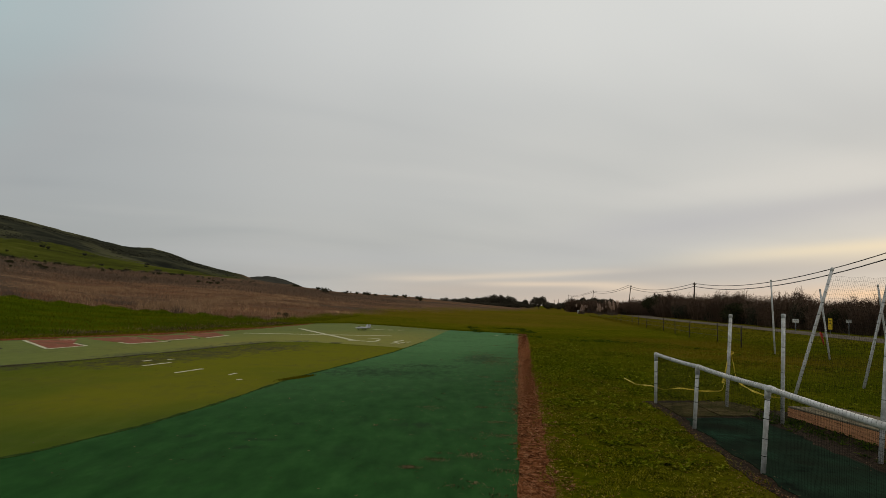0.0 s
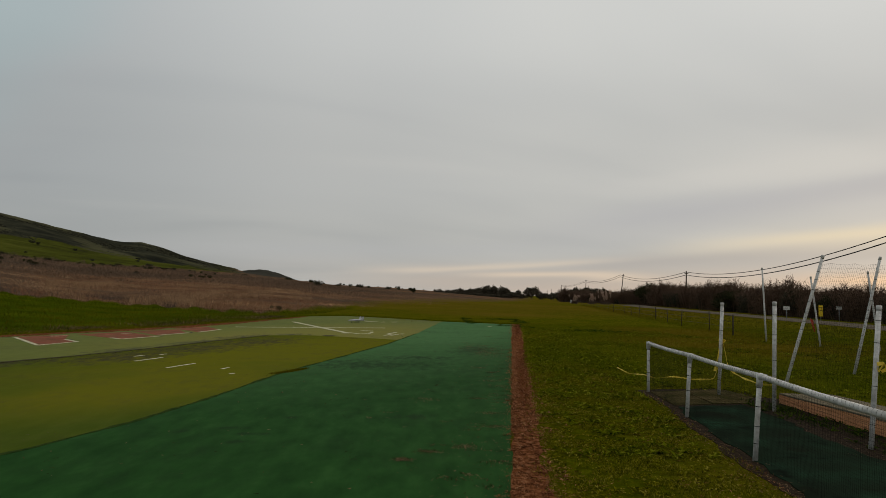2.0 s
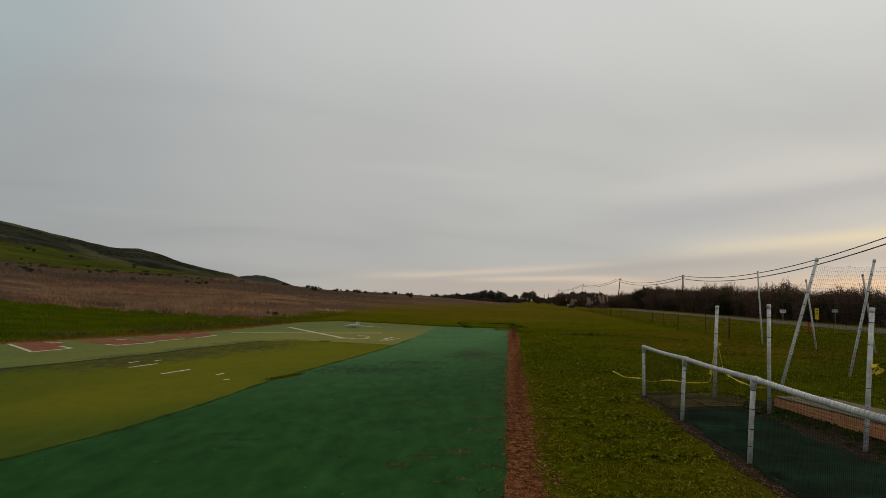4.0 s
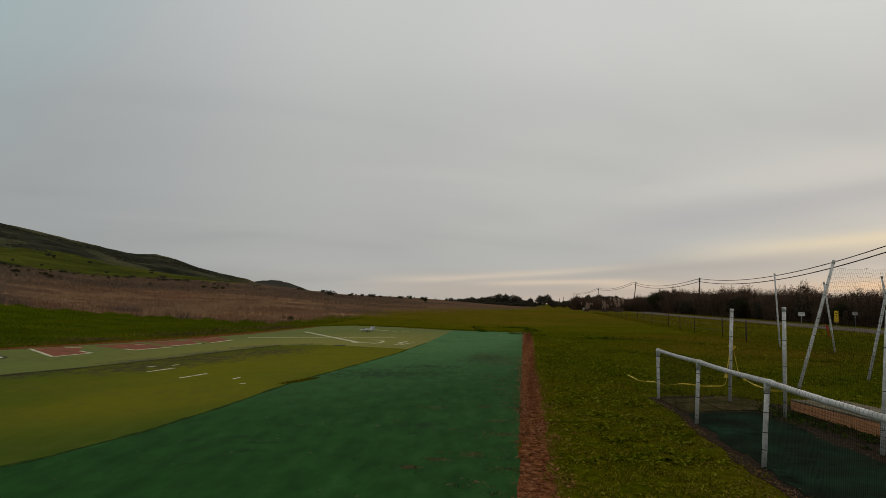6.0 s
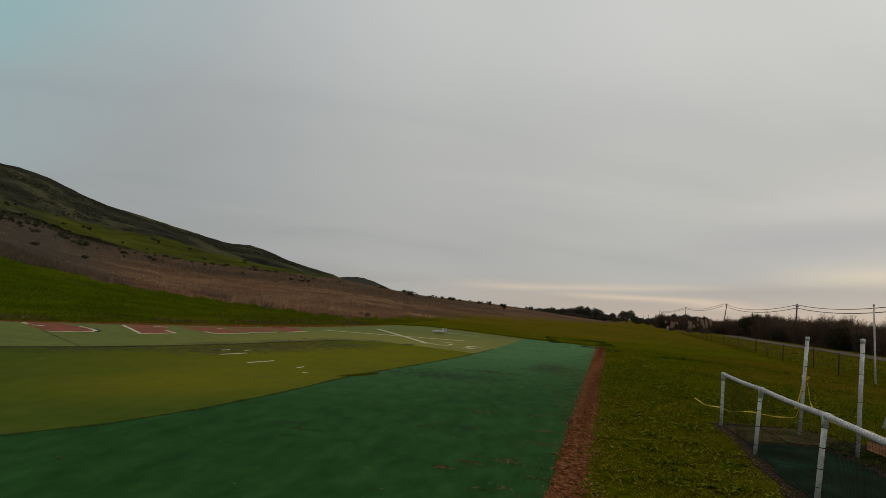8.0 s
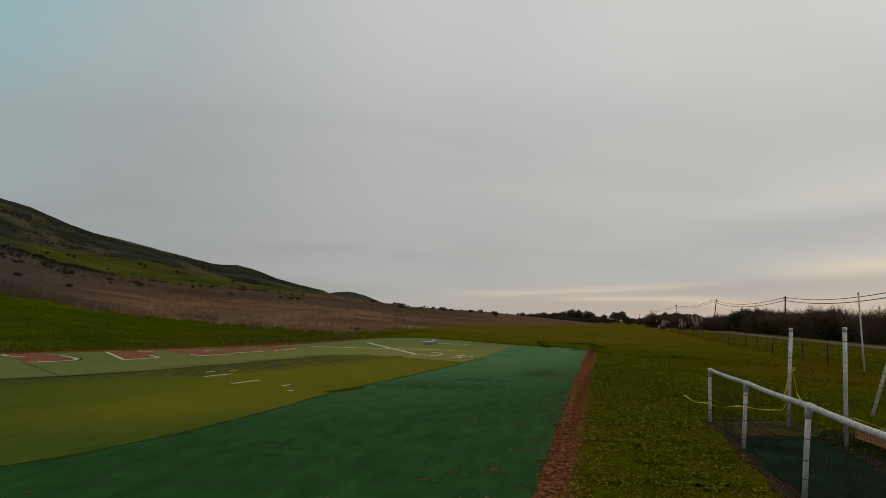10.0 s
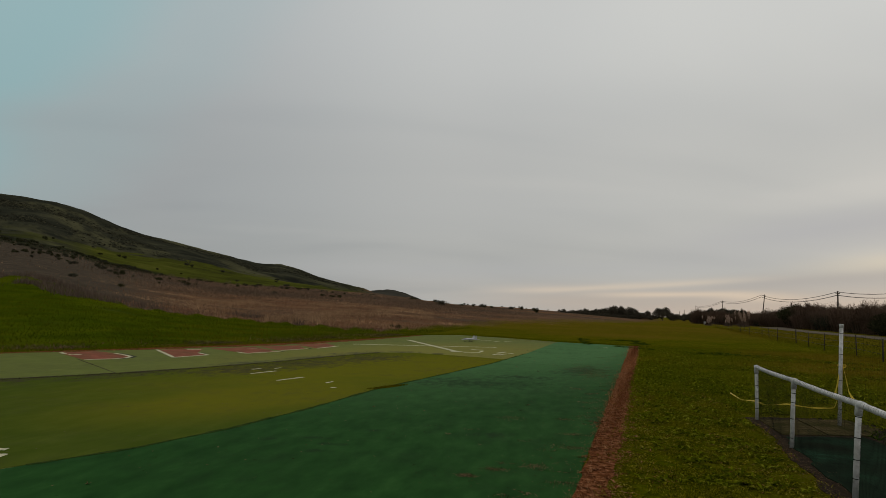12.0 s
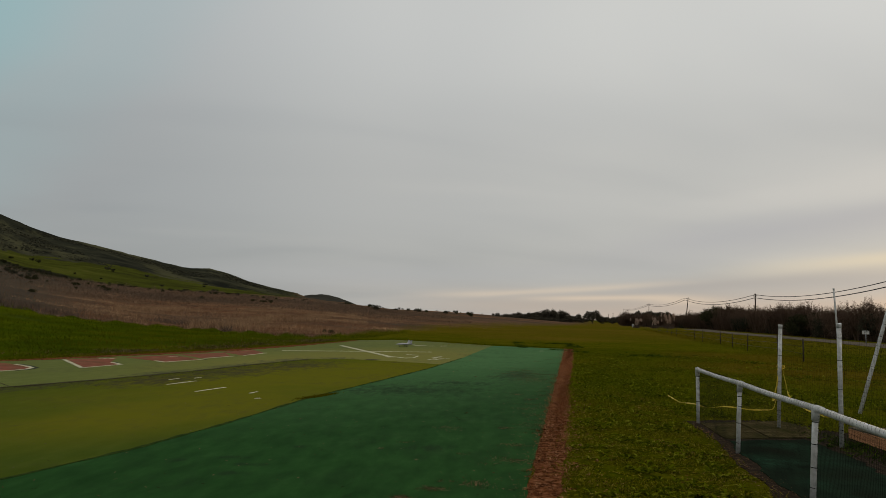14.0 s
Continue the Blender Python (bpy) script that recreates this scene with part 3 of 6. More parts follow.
def slab(name, outline, z0, z1, mat, ragged=0.0, step=0.4, seed=1):
    """A flat slab over an outline, its edge worn by ragged metres."""
    rng = random.Random(seed)
    pts = []
    n = len(outline)
    for i in range(n):
        a, b = Vector(outline[i]), Vector(outline[(i + 1) % n])
        k = max(1, int((b - a).length / step)) if ragged else 1
        for j in range(k):
            p = a.lerp(b, j / k)
            if ragged and j:
                w = noise.noise(Vector((p.x * 1.7, p.y * 1.7, seed))) + 0.5 * rng.uniform(-1, 1)
                q = (b - a).normalized()
                p = p + Vector((-q.y, q.x)) * w * ragged
            pts.append(p)
    m = len(pts)
    verts = [(p.x, p.y, z1) for p in pts] + [(p.x, p.y, z0) for p in pts]
    faces = [tuple(range(m))] + [(i + m, (i + 1) % m + m, (i + 1) % m, i) for i in range(m)]
    me = mesh_of(name, verts, faces, mat)
    bm = bmesh.new()
    bm.from_mesh(me)
    bmesh.ops.triangulate(bm, faces=[f for f in bm.faces if len(f.verts) > 4])
    bmesh.ops.recalc_face_normals(bm, faces=bm.faces)
    bm.to_mesh(me)
    bm.free()
    return me


def ribbon(name, a, b, width, z, mat, height=0.004, ragged=0.012):
    """A painted stripe from a to b."""
    a, b = Vector(a), Vector(b)
    d = (b - a).normalized()
    s = Vector((-d.y, d.x)) * width / 2
    return slab(name, [a - s, b - s, b + s, a + s], z, z + height, mat, ragged, 0.15, int(abs(a.x) * 100))


def blades(name, pos, height, width, lean, mat, seed=0, bent=True, flat=False):
    """Many narrow leaves: bases pos (n x 3), heights and widths (n)."""
    rng = np.random.default_rng(seed)
    n = len(pos)
    az = rng.uniform(0, 2 * np.pi, n)
    side = np.stack([np.cos(az), np.sin(az), 0 * az], 1) * (width / 2)[:, None]
    la, lk = rng.uniform(0, 2 * np.pi, n), rng.uniform(0.2, 1.0, n) * lean
    tip = np.stack([np.cos(la) * lk * height, np.sin(la) * lk * height, height * np.sqrt(np.maximum(0.05, 1 - 0.6 * lk**2))], 1)
    if flat:
        tip = np.stack([np.cos(la) * height, np.sin(la) * height, rng.uniform(0.02, 0.35, n) ** 1.5 * height], 1)
    if bent:
        mid = tip * np.array([0.35, 0.35, 0.62])
        v = np.stack([pos - side, pos + side, pos + mid - side * 0.8, pos + mid + side * 0.8, pos + tip], 1).reshape(-1, 3)
        k = np.arange(n)[:, None] * 5
        f = np.concatenate([k + [0, 1, 3], k + [0, 3, 2], k + [2, 3, 4]], 1).reshape(-1, 3)
    else:
        v = np.stack([pos - side, pos + side, pos + tip], 1).reshape(-1, 3)
        f = (np.arange(n)[:, None] * 3 + [0, 1, 2])
    return quick_mesh(name, v, f, mat)


# ---- the lie of the land ----
# by bearing from the pilots' stand: degrees to the right of the runway's axis
SKY_AZ = [-180, -120, -60, -45.3, -41.7, -39.7, -37.7, -35.5, -31.2, -26.6, -25.6, -24.5, -23.2, -21.7, -19.2, -17.2, -16.8, -16.3, -14.8, -12.9, -9.4, -4.4, 0, 4, 180]
SKY_EL = [0, 4.0, 7.2, 7.5, 7.25, 6.8, 6.0, 5.35, 4.45, 3.42, 3.40, 3.47, 3.2, 2.67, 1.97, 1.5, 1.36, 1.08, 0.84, 0.64, 0.52, 0.38, 0.16, 0.02, 0]
TOP_AZ, TOP_EL = [-180, -60, -45, -43, -39.5, -37.5, -33.3, -28.8, -26.5, -19.2, -16, -9, 0, 180], [0, 4.4, 4.77, 4.97, 4.18, 3.79, 3.47, 2.68, 2.4, 1.5, 1.2, 0.45, 0.1, 0]
LOW_AZ, LOW_EL = [-180, -60, -45, -40.6, -37.4, -33.2, -28.8, -24.1, -17.2, -9, 0, 180], [0, 3.9, 4.14, 3.56, 2.62, 1.98, 1.57, 1.45, 1.1, 0.35, 0.05, 0]
EDGE_AZ = [-180, -60, -45, -43, -41.2, -38.5, -35.2, -30.9, -26.3, -21, -16, -14, -9.4, -4.4, 0, 3, 10]
EDGE_R = [80, 72, 70, 74, 66, 60, 57, 58, 60, 52, 46, 47, 58, 78, 95, 112, 190]
EDGE_EL = [0, 1.2, 1.23, 1.54, 0.99, 0.23, -0.72, -1.15, -1.5, -1.85, -2.1, -2.05, -1.67, -1.25, -1.02, -0.87, -0.51]
R_LOW, R_TOP, R_SKY = 230.0, 330.0, 520.0
EYE = 1.7


def lie(x, y):
    """Height of the ground, and its cover (lush, scrub, pasture, upper), at arrays x, y."""
    x, y = np.asarray(x, float), np.asarray(y, float)
    r, az = np.hypot(x, y), np.degrees(np.arctan2(x, y))
    tan = lambda a: np.tan(np.radians(a))
    re = np.interp(az, EDGE_AZ, EDGE_R)
    ze = np.maximum(EYE + re * tan(np.interp(az, EDGE_AZ, EDGE_EL)), 0) * np.clip((2 - az) / 6, 0, 1)
    on = np.clip((6 - az) / 6, 0, 1)
    z1 = (EYE + R_LOW * tan(np.interp(az, LOW_AZ, LOW_EL))) * on
    z2 = (EYE + R_TOP * tan(np.interp(az, TOP_AZ, TOP_EL))) * on
    z3 = (EYE + R_SKY * tan(np.interp(az, SKY_AZ, SKY_EL))) * on
    z1, z2, z3 = np.maximum(z1, ze), np.maximum(z2, ze), np.maximum(z3, ze)
    start = np.minimum(24.0, re * 0.6)
    seg = lambda a, b: np.clip((r - a) / np.maximum(b - a, 1e-6), 0, 1)
    z = ze * seg(start, re) ** 1.6
    z = z + (z1 - ze) * seg(re, np.maximum(R_LOW, re + 1)) ** 1.15 + (z2 - z1) * seg(R_LOW, R_TOP) + (z3 - z2) * seg(R_TOP, R_SKY) ** 0.9
    z = z - z3 * 0.8 * seg(R_SKY, 1500.0) ** 1.1
    rel_el = np.degrees(np.arctan2(z - EYE, np.maximum(r, 1)))
    wav = 5 * np.sin(az * 1.9 + 0.05 * r) + 4 * np.sin(az * 4.3 + 2)
    soft = 2.0 + re * np.interp(az, [-30, -14, -6, 2, 8], [0.02, 0.06, 0.45, 0.8, 1.0])
    scrub = np.clip((r - re - 0.055 * wav * re / 10) / soft, 0, 1) * np.clip((9 - az) / 3, 0, 1)
    edge_low, edge_top = np.interp(az, LOW_AZ, LOW_EL), np.interp(az, TOP_AZ, TOP_EL)
    jag = 0.10 * np.sin(az * 2.7) + 0.07 * np.sin(az * 7.1 + 1)
    pasture = np.clip((rel_el - edge_low + jag) / 0.12, 0, 1) * np.clip((-12 - az) / 4, 0, 1) * (r > R_LOW * 0.8) * np.clip(1.15 - np.clip((az + 17) / 8, 0, 1), 0, 1)
    upper = np.clip((rel_el - edge_top + jag) / 0.14, 0, 1) * (r > R_LOW) * np.clip((-10 - az) / 4, 0, 1)
    lush = np.clip((-8 - x) / 6, 0, 1) * (1 - scrub)
    return z, lush, scrub, pasture, upper


def build_ground():
    azs = np.radians(np.concatenate([np.arange(-180, -56, 4.0), np.arange(-56, 46, 0.3), np.arange(48, 180, 4.0)]))
    rs = np.concatenate([np.linspace(0.5, 30, 40), np.geomspace(31, 700, 130), np.geomspace(760, 4200, 16)])
    a, r = np.meshgrid(azs, rs, indexing="ij")
    x, y = (np.sin(a) * r).ravel(), (np.cos(a) * r).ravel()
    z, lush, scrub, pasture, upper = lie(x, y)
    far = np.hypot(x, y)
    rough = np.array([noise.fractal(Vector((px * 0.02, py * 0.02, 3.1)), 1.0, 2.1, 5) for px, py in zip(x, y)])
    z = z + rough * np.clip((far - 150) / 250, 0, 1) * 2.2 * np.clip(upper + pasture * 0.5 + 0.2 * scrub, 0, 1) * np.clip((R_SKY + 40 - far) / 60, 0, 1)
    na, nr = len(azs), len(rs)
    i, j = np.meshgrid(np.arange(na), np.arange(nr - 1), indexing="ij")
    q = (i + 1) % na
    f = np.stack([i * nr + j, i * nr + j + 1, q * nr + j + 1, q * nr + j], -1).reshape(-1, 4)
    verts = np.stack([x, y, z - 0.004], 1)
    hub = len(verts)
    verts = np.concatenate([verts, [[0, 0, -0.004]]])
    me = quick_mesh("ground", verts, f[:, ::-1], ground_material())
    bm = bmesh.new()
    bm.from_mesh(me)
    bm.verts.ensure_lookup_table()
    for k in range(na):
        bm.faces.new((bm.verts[hub], bm.verts[((k + 1) % na) * nr], bm.verts[k * nr]))
    bmesh.ops.recalc_face_normals(bm, faces=bm.faces)
    bm.to_mesh(me)
    bm.free()
    if me.polygons[0].normal.z < 0:
        me.flip_normals()
    bear = np.degrees(np.arctan2(x, y))
    rise = np.degrees(np.arctan2(lie(x, y)[0] - EYE, np.maximum(far, 1)))
    over_low, over_top = np.clip(rise - np.interp(bear, LOW_AZ, LOW_EL), -2, 2), np.clip(rise - np.interp(bear, TOP_AZ, TOP_EL), -2, 2)
    hillside = (far > R_LOW * 0.8) * np.clip((-16.6 - bear) / 2.4, 0, 1)
    slope, unbroken = (far > R_LOW) * np.clip((-16.0 - bear) / 3, 0, 1), np.clip((bear + 41.2) / 2.6, 0, 1)
    for name, values in (("lush", lush), ("scrub", scrub), ("over_low", over_low), ("over_top", over_top), ("hillside", hillside), ("slope", slope), ("unbroken", unbroken), ("steep", np.clip((-28 - bear) / 9, 0, 1)), ("thicket", np.exp(-((over_low - 0.02) / 0.28) ** 2) * np.clip((-31 - bear) / 5, 0, 1) * (far > 150))):
        at = me.attributes.new(name, "FLOAT", "POINT")
        at.data.foreach_set("value", np.append(values, 0).astype(np.float32))
    me.polygons.foreach_set("use_smooth", [True] * len(me.polygons))
    return tagged(new("ground", me), "open grass field rising to a scrub-covered hillside", "ground", kind="structure")


build_ground()


def distant_hill():
    """A farther rounded hill that shows past the end of the ridge."""
    bear = np.linspace(-20.5, -10.0, 60)
    crest = np.interp(bear, [-20.5, -18.6, -17.0, -16.0, -15.2, -14.4, -13.5, -12.1, -11.2, -10.0], [0.3, 0.95, 1.48, 1.66, 1.70, 1.62, 1.36, 0.84, 0.58, 0.0])
    crest = np.convolve(np.pad(crest, 2, mode="edge"), np.ones(5) / 5, "valid")
    verts, k = [], 9
    for a, e in zip(bear, crest):
        for j in range(k):
            u = j / (k - 1)
            r = 640 + 320 * u
            z = (EYE + 800 * math.tan(radians(e))) * math.sin(math.pi * u) ** 0.7
            z += 0.8 * noise.noise(Vector((a * 2, r * 0.02, 4.0))) * math.sin(math.pi * u)
            verts.append((r * math.sin(radians(a)), r * math.cos(radians(a)), z - 1.0))
    faces = [(i * k + j, i * k + j + 1, (i + 1) * k + j + 1, (i + 1) * k + j) for i in range(59) for j in range(k - 1)]
    me = mesh_of("distant_hill", verts, faces, M_FAR, True)
    if me.polygons[len(me.polygons) // 2].normal.z < 0:
        me.flip_normals()
    tagged(new("distant_hill", me), "dark rounded distant hill behind the ridge", "hill", kind="structure")


distant_hill()


# ---- runway ----
def edge_right(y):
    return -0.205 + 0.1145 * y


JOINT = [(-9.0, -10.0), (-6.6, 2.0), (-4.88, 5.65), (-4.42, 6.6), (-4.0, 8.1), (-3.70, 10.0), (-3.38, 13.2), (-2.86, 15.8), (-1.85, 21.1), (-1.08, 26.9), (0.10, 39.3)]
CRACK = [(-16.6, -6.0), (-10.8, 11.2), (-9.6, 13.3), (-8.75, 15.3), (-8.0, 17.6), (-7.2, 21.0), (-6.4, 23.8), (-5.2, 24.5), (-3.8, 24.1), (-2.4, 23.6), (-1.62, 23.2)]
ON_OUTER, ON_OLIVE, ON_STRIP = 0.008, 0.012, 0.010
tagged(new("runway_outer", slab("runway_outer", [(-24.0, -10.0)] + JOINT + [(-3.3, 42.4), (-6.6, 44.2), (-8.6, 41.6), (-9.7, 34.5), (-11.2, 27.6), (-12.9, 23.4), (-14.6, 19.4), (-16.4, 16.2)], -0.02, ON_OUTER, M_OUTER, 0.05, 0.5, 3)),
       "pale green coated runway pavement with faded markings", "runway", kind="structure")
tagged(new("runway_middle", slab("runway_middle", [(p[0] - 0.004, p[1]) for p in JOINT if p[1] < 23] + [CRACK[-1]] + CRACK[::-1][1:], -0.02, ON_OLIVE, M_OLIVE, 0.05, 0.4, 5)),
       "olive green runway pavement with stained seams", "runway", kind="structure")
tagged(new("runway_strip", slab("runway_strip", [(edge_right(-10), -10.0), (edge_right(37.7), 37.7)] + JOINT[::-1], -0.02, ON_STRIP, M_STRIP, 0.035, 0.3, 7)),
       "dark green painted runway strip with worn patches", "runway", kind="structure")
tagged(new("dirt_verge", slab("dirt_verge", [(edge_right(-10), -10.0), (0.18, -10.0), (0.80, 5.8), (1.08, 8.2), (1.40, 10.8), (2.14, 17.5), (3.1, 25.0), (4.6, 38.0), (edge_right(37.9), 37.9)], -0.02, 0.004, M_DIRT, 0.07, 0.25, 9)),
       "red-brown bare dirt verge along the runway strip", "ground", kind="structure")
tagged(new("road", slab("road", [(22.0, -20.0), (29.6, 43.7), (33.8, 75.0), (39.0, 125.0), (44.0, 158.0), (60.0, 190.0), (64.0, 182.0), (49.0, 152.0), (44.6, 128.0), (38.8, 78.0), (35.6, 53.0), (27.5, -20.0)], -0.02, 0.03, M_ROAD, 0.1, 2.0, 11)),
       "pale grey country road beyond the wire fence", "road", kind="structure")


# ---- painted markings on the runway ----
outer, middle, strip = (bpy.data.objects[n] for n in ("runway_outer", "runway_middle", "runway_strip"))


def stripe(parent, a, b, width, z, mat=None, label=""):
    part("painted_line", ribbon("painted_line", a, b, width, z, mat or M_WHITE), parent, label)


stripe(outer, (-9.0, 28.5), (-2.66, 30.7), 0.19, ON_OUTER)
stripe(outer, (-7.78, 34.3), (-3.86, 26.4), 0.22, ON_OUTER + 0.004)
# broken strokes of worn lettering beside the crossed lines
for a, b, w in (((-4.05, 26.25), (-3.66, 26.55), 0.26), ((-3.54, 26.15), (-3.38, 26.28), 0.22), ((-3.26, 25.95), (-2.98, 26.25), 0.15), ((-2.96, 26.35), (-2.90, 27.5), 0.10), ((-3.5, 28.3), (-2.98, 28.0), 0.14),
                ((-2.26, 25.45), (-2.06, 26.15), 0.11), ((-2.20, 26.5), (-1.94, 27.5), 0.12), ((-2.04, 25.5), (-1.80, 26.3), 0.10), ((-1.74, 26.5), (-1.58, 26.7), 0.12),
                ((-4.20, 36.6), (-3.65, 37.4), 0.16), ((-3.35, 36.6), (-3.12, 36.8), 0.16), ((-2.80, 36.9), (-2.50, 37.2), 0.16)):
    stripe(outer, a, b, w, ON_OUTER)
part("dirt_patch", slab("dirt_patch", [(-4.50, 24.2), (-4.20, 24.1), (-4.05, 24.4), (-4.25, 24.6), (-4.46, 24.5)], ON_OUTER, ON_OUTER + 0.012, M_MOSS, 0.03, 0.1, 4), outer, "dark dirt clod on the pavement")
stripe(strip, (2.50, 34.5), (2.70, 34.6), 0.16, ON_STRIP)
for a, b, w in (((-6.98, 14.62), (-6.74, 15.50), 0.075), ((-5.83, 13.58), (-5.58, 14.46), 0.075), ((-4.70, 13.6), (-4.65, 13.9), 0.055),
                ((-7.45, 15.6), (-7.36, 15.9), 0.06), ((-7.05, 16.1), (-7.0, 16.35), 0.05), ((-4.30, 12.85), (-4.24, 12.95), 0.07), 
                ((-6.0, 6.03), (-5.60, 6.16), 0.10), ((-5.9, 5.74), (-5.38, 5.88), 0.20)):
    stripe(middle, a, b, w, ON_OLIVE)
# hairline joints and moss along them
for i in range(1, 6):
    a, b = CRACK[i], CRACK[i + 1]
    part("mossy_joint", ribbon("mossy_joint", a, b, 0.09, ON_OLIVE - 0.006, M_MOSS, 0.016, 0.06), middle)
for a, b in zip(JOINT[2:9], JOINT[3:10]):
    part("grimy_seam", ribbon("grimy_seam", a, b, 0.055, ON_STRIP - 0.004, M_SEAM, 0.008, 0.035), strip)
part("joint", ribbon("joint", (-12.9, 16.0), (-9.75, 13.4), 0.04, ON_OUTER, M_MOSS, 0.003), outer)


LETTERS = (0.27, -0.22)


def red_block(outline, white, black):
    """A faded red painted block with its white outline and black shadow."""
    move = lambda p: (p[0] + LETTERS[0], p[1] + LETTERS[1])
    outline = [move(p) for p in outline]
    white, black = ([(move(a), move(b)) for a, b in rows] for rows in (white, black))
    holder = part("painted_letter", slab("painted_letter", outline, ON_OUTER, ON_OUTER + 0.004, M_RED, 0.015, 0.3, len(outline)), outer, "faded red painted letter outlined in white")
    for a, b in white:
        part("white_outline", ribbon("white_outline", a, b, 0.105, ON_OUTER + 0.004, M_WHITE), holder)
    for a, b in black:
        part("black_shadow", ribbon("black_shadow", a, b, 0.10, ON_OUTER + 0.002, M_BLACK), holder)


bow = [(-12.80, 16.05), (-12.40, 16.68), (-12.32, 17.15), (-12.50, 17.60), (-13.0, 18.02), (-13.64, 18.42), (-14.7, 18.85)]
red_block([(-15.1, 17.75)] + bow, list(zip(bow[:5], bow[1:6])) + [((-15.05, 17.8), (-14.6, 17.45)), ((-14.35, 17.3), (-14.05, 17.45))],
          [((p[0] + 0.10, p[1] + 0.06), (q[0] + 0.10, q[1] + 0.06)) for p, q in zip(bow[1:5], bow[2:6])])
red_block([(-13.6, 20.5), (-11.36, 18.02), (-11.05, 19.45), (-11.85, 20.15), (-12.7, 21.9), (-13.2, 21.3)],
          [((-13.6, 20.5), (-11.36, 18.02)), ((-11.36, 18.02), (-11.06, 19.42)), ((-11.06, 19.42), (-11.75, 20.05)), ((-12.9, 21.2), (-12.5, 21.45))],
          [((-11.05, 19.35), (-11.65, 20.1))])
red_block([(-12.55, 22.2), (-10.40, 20.75), (-9.95, 22.2), (-11.75, 24.0)], [((-10.95, 21.15), (-10.40, 20.75)), ((-10.40, 20.75), (-9.90, 22.3)), ((-11.6, 23.2), (-11.3, 23.35))], [((-9.82, 22.3), (-9.9, 22.6))])
red_block([(-11.75, 24.4), (-10.10, 22.75), (-9.70, 24.2), (-10.75, 26.1)], [((-10.10, 22.75), (-9.65, 24.3))], [((-9.57, 24.3), (-9.65, 24.6))])
red_block([(-11.1, 26.6), (-9.45, 24.8), (-9.30, 26.6), (-10.4, 28.4)], [((-9.45, 24.8), (-9.27, 26.7))], [])


# ---- pipe, net and tape builders ----
def net(name, a, b, c, d, cell, r, mat, sag=0.02, seed=1):
    """Netting over the quad a (low start), b (low end), c (high end), d (high start): square strands with slack."""
    a, b, c, d = (np.array(p, float) for p in (a, b, c, d))
    rng = np.random.default_rng(seed)
    out = np.cross(b - a, d - a)
    out = out / np.linalg.norm(out)
    nu, nv = max(2, round(np.linalg.norm(b - a) / cell)), max(2, round(np.linalg.norm(d - a) / cell))
    ph = rng.uniform(0, 6.28, 4)

    def at(u, v):
        u, v = np.asarray(u, float), np.asarray(v, float)
        p = (a * ((1 - u) * (1 - v))[..., None] + b * (u * (1 - v))[..., None] + c * (u * v)[..., None] + d * ((1 - u) * v)[..., None])
        w = sag * (np.sin(u * 9 + ph[0]) + np.sin(u * 23 + v * 5 + ph[1]) * 0.5) * (1.1 - v)
        return p + out * w[..., None] + np.array([0, 0, -1.0]) * (sag * 0.4 * np.sin(u * 17 + ph[2]) * v)[..., None]

    lines = [at(np.full(7, i / nu), np.linspace(0, 1, 7)) for i in range(nu + 1)]
    k = max(8, nu // 6)
    lines += [at(np.linspace(0, 1, k), np.full(k, j / nv)) for j in range(nv + 1)]
    verts, faces, base = [], [], 0
    for pts in lines:
        dirs = np.gradient(pts, axis=0)
        dirs /= np.linalg.norm(dirs, axis=1)[:, None] + 1e-9
        s = np.cross(dirs, out)
        ring = [pts + s * r, pts - s * r * 0.5 + out * r * 0.87, pts - s * r * 0.5 - out * r * 0.87]
        m = len(pts)
        verts.append(np.stack(ring, 1).reshape(-1, 3))
        i = np.arange(m - 1)[:, None] * 3 + base
        for q in range(3):
            w = (q + 1) % 3
            faces.append(np.concatenate([i + q, i + w, i + 3 + w, i + 3 + q], 1))
        base += 3 * m
    return quick_mesh(name, np.concatenate(verts), np.concatenate(faces), mat)


def band(name, points, width, mat, thick=0.003, seed=1, step=0.06):
    """A limp tape along points, twisting as it goes."""
    rng = random.Random(seed)
    pts = []
    for p, q in zip(points, points[1:]):
        p, q = Vector(p), Vector(q)
        k = max(1, int((q - p).length / step))
        pts += [p.lerp(q, i / k) for i in range(k)]
    pts.append(Vector(points[-1]))
    smooth = [pts[0]] + [(pts[i - 1] + pts[i] * 2 + pts[i + 1]) / 4 for i in range(1, len(pts) - 1)] + [pts[-1]]
    verts, faces, turn = [], [], rng.uniform(0, 3)
    for i, p in enumerate(smooth):
        d = (smooth[min(i + 1, len(smooth) - 1)] - smooth[max(i - 1, 0)]).normalized()
        s = d.cross(Vector((0, 0, 1)) if abs(d.z) < 0.95 else Vector((1, 0, 0))).normalized()
        u = d.cross(s)
        turn += rng.uniform(-0.35, 0.45)
        a = s * math.cos(turn) + u * math.sin(turn)
        b = d.cross(a)
        w = width * (0.75 + 0.25 * math.sin(i * 0.9))
        verts += [p + a * w / 2 + b * thick / 2, p - a * w / 2 + b * thick / 2, p - a * w / 2 - b * thick / 2, p + a * w / 2 - b * thick / 2]
        if i:
            o = 4 * i
            faces += [(o - 4 + k, o - 4 + (k + 1) % 4, o + (k + 1) % 4, o + k) for k in range(4)]
    faces += [(3, 2, 1, 0), tuple(len(verts) - 4 + k for k in range(4))]
    return mesh_of(name, verts, faces, mat)


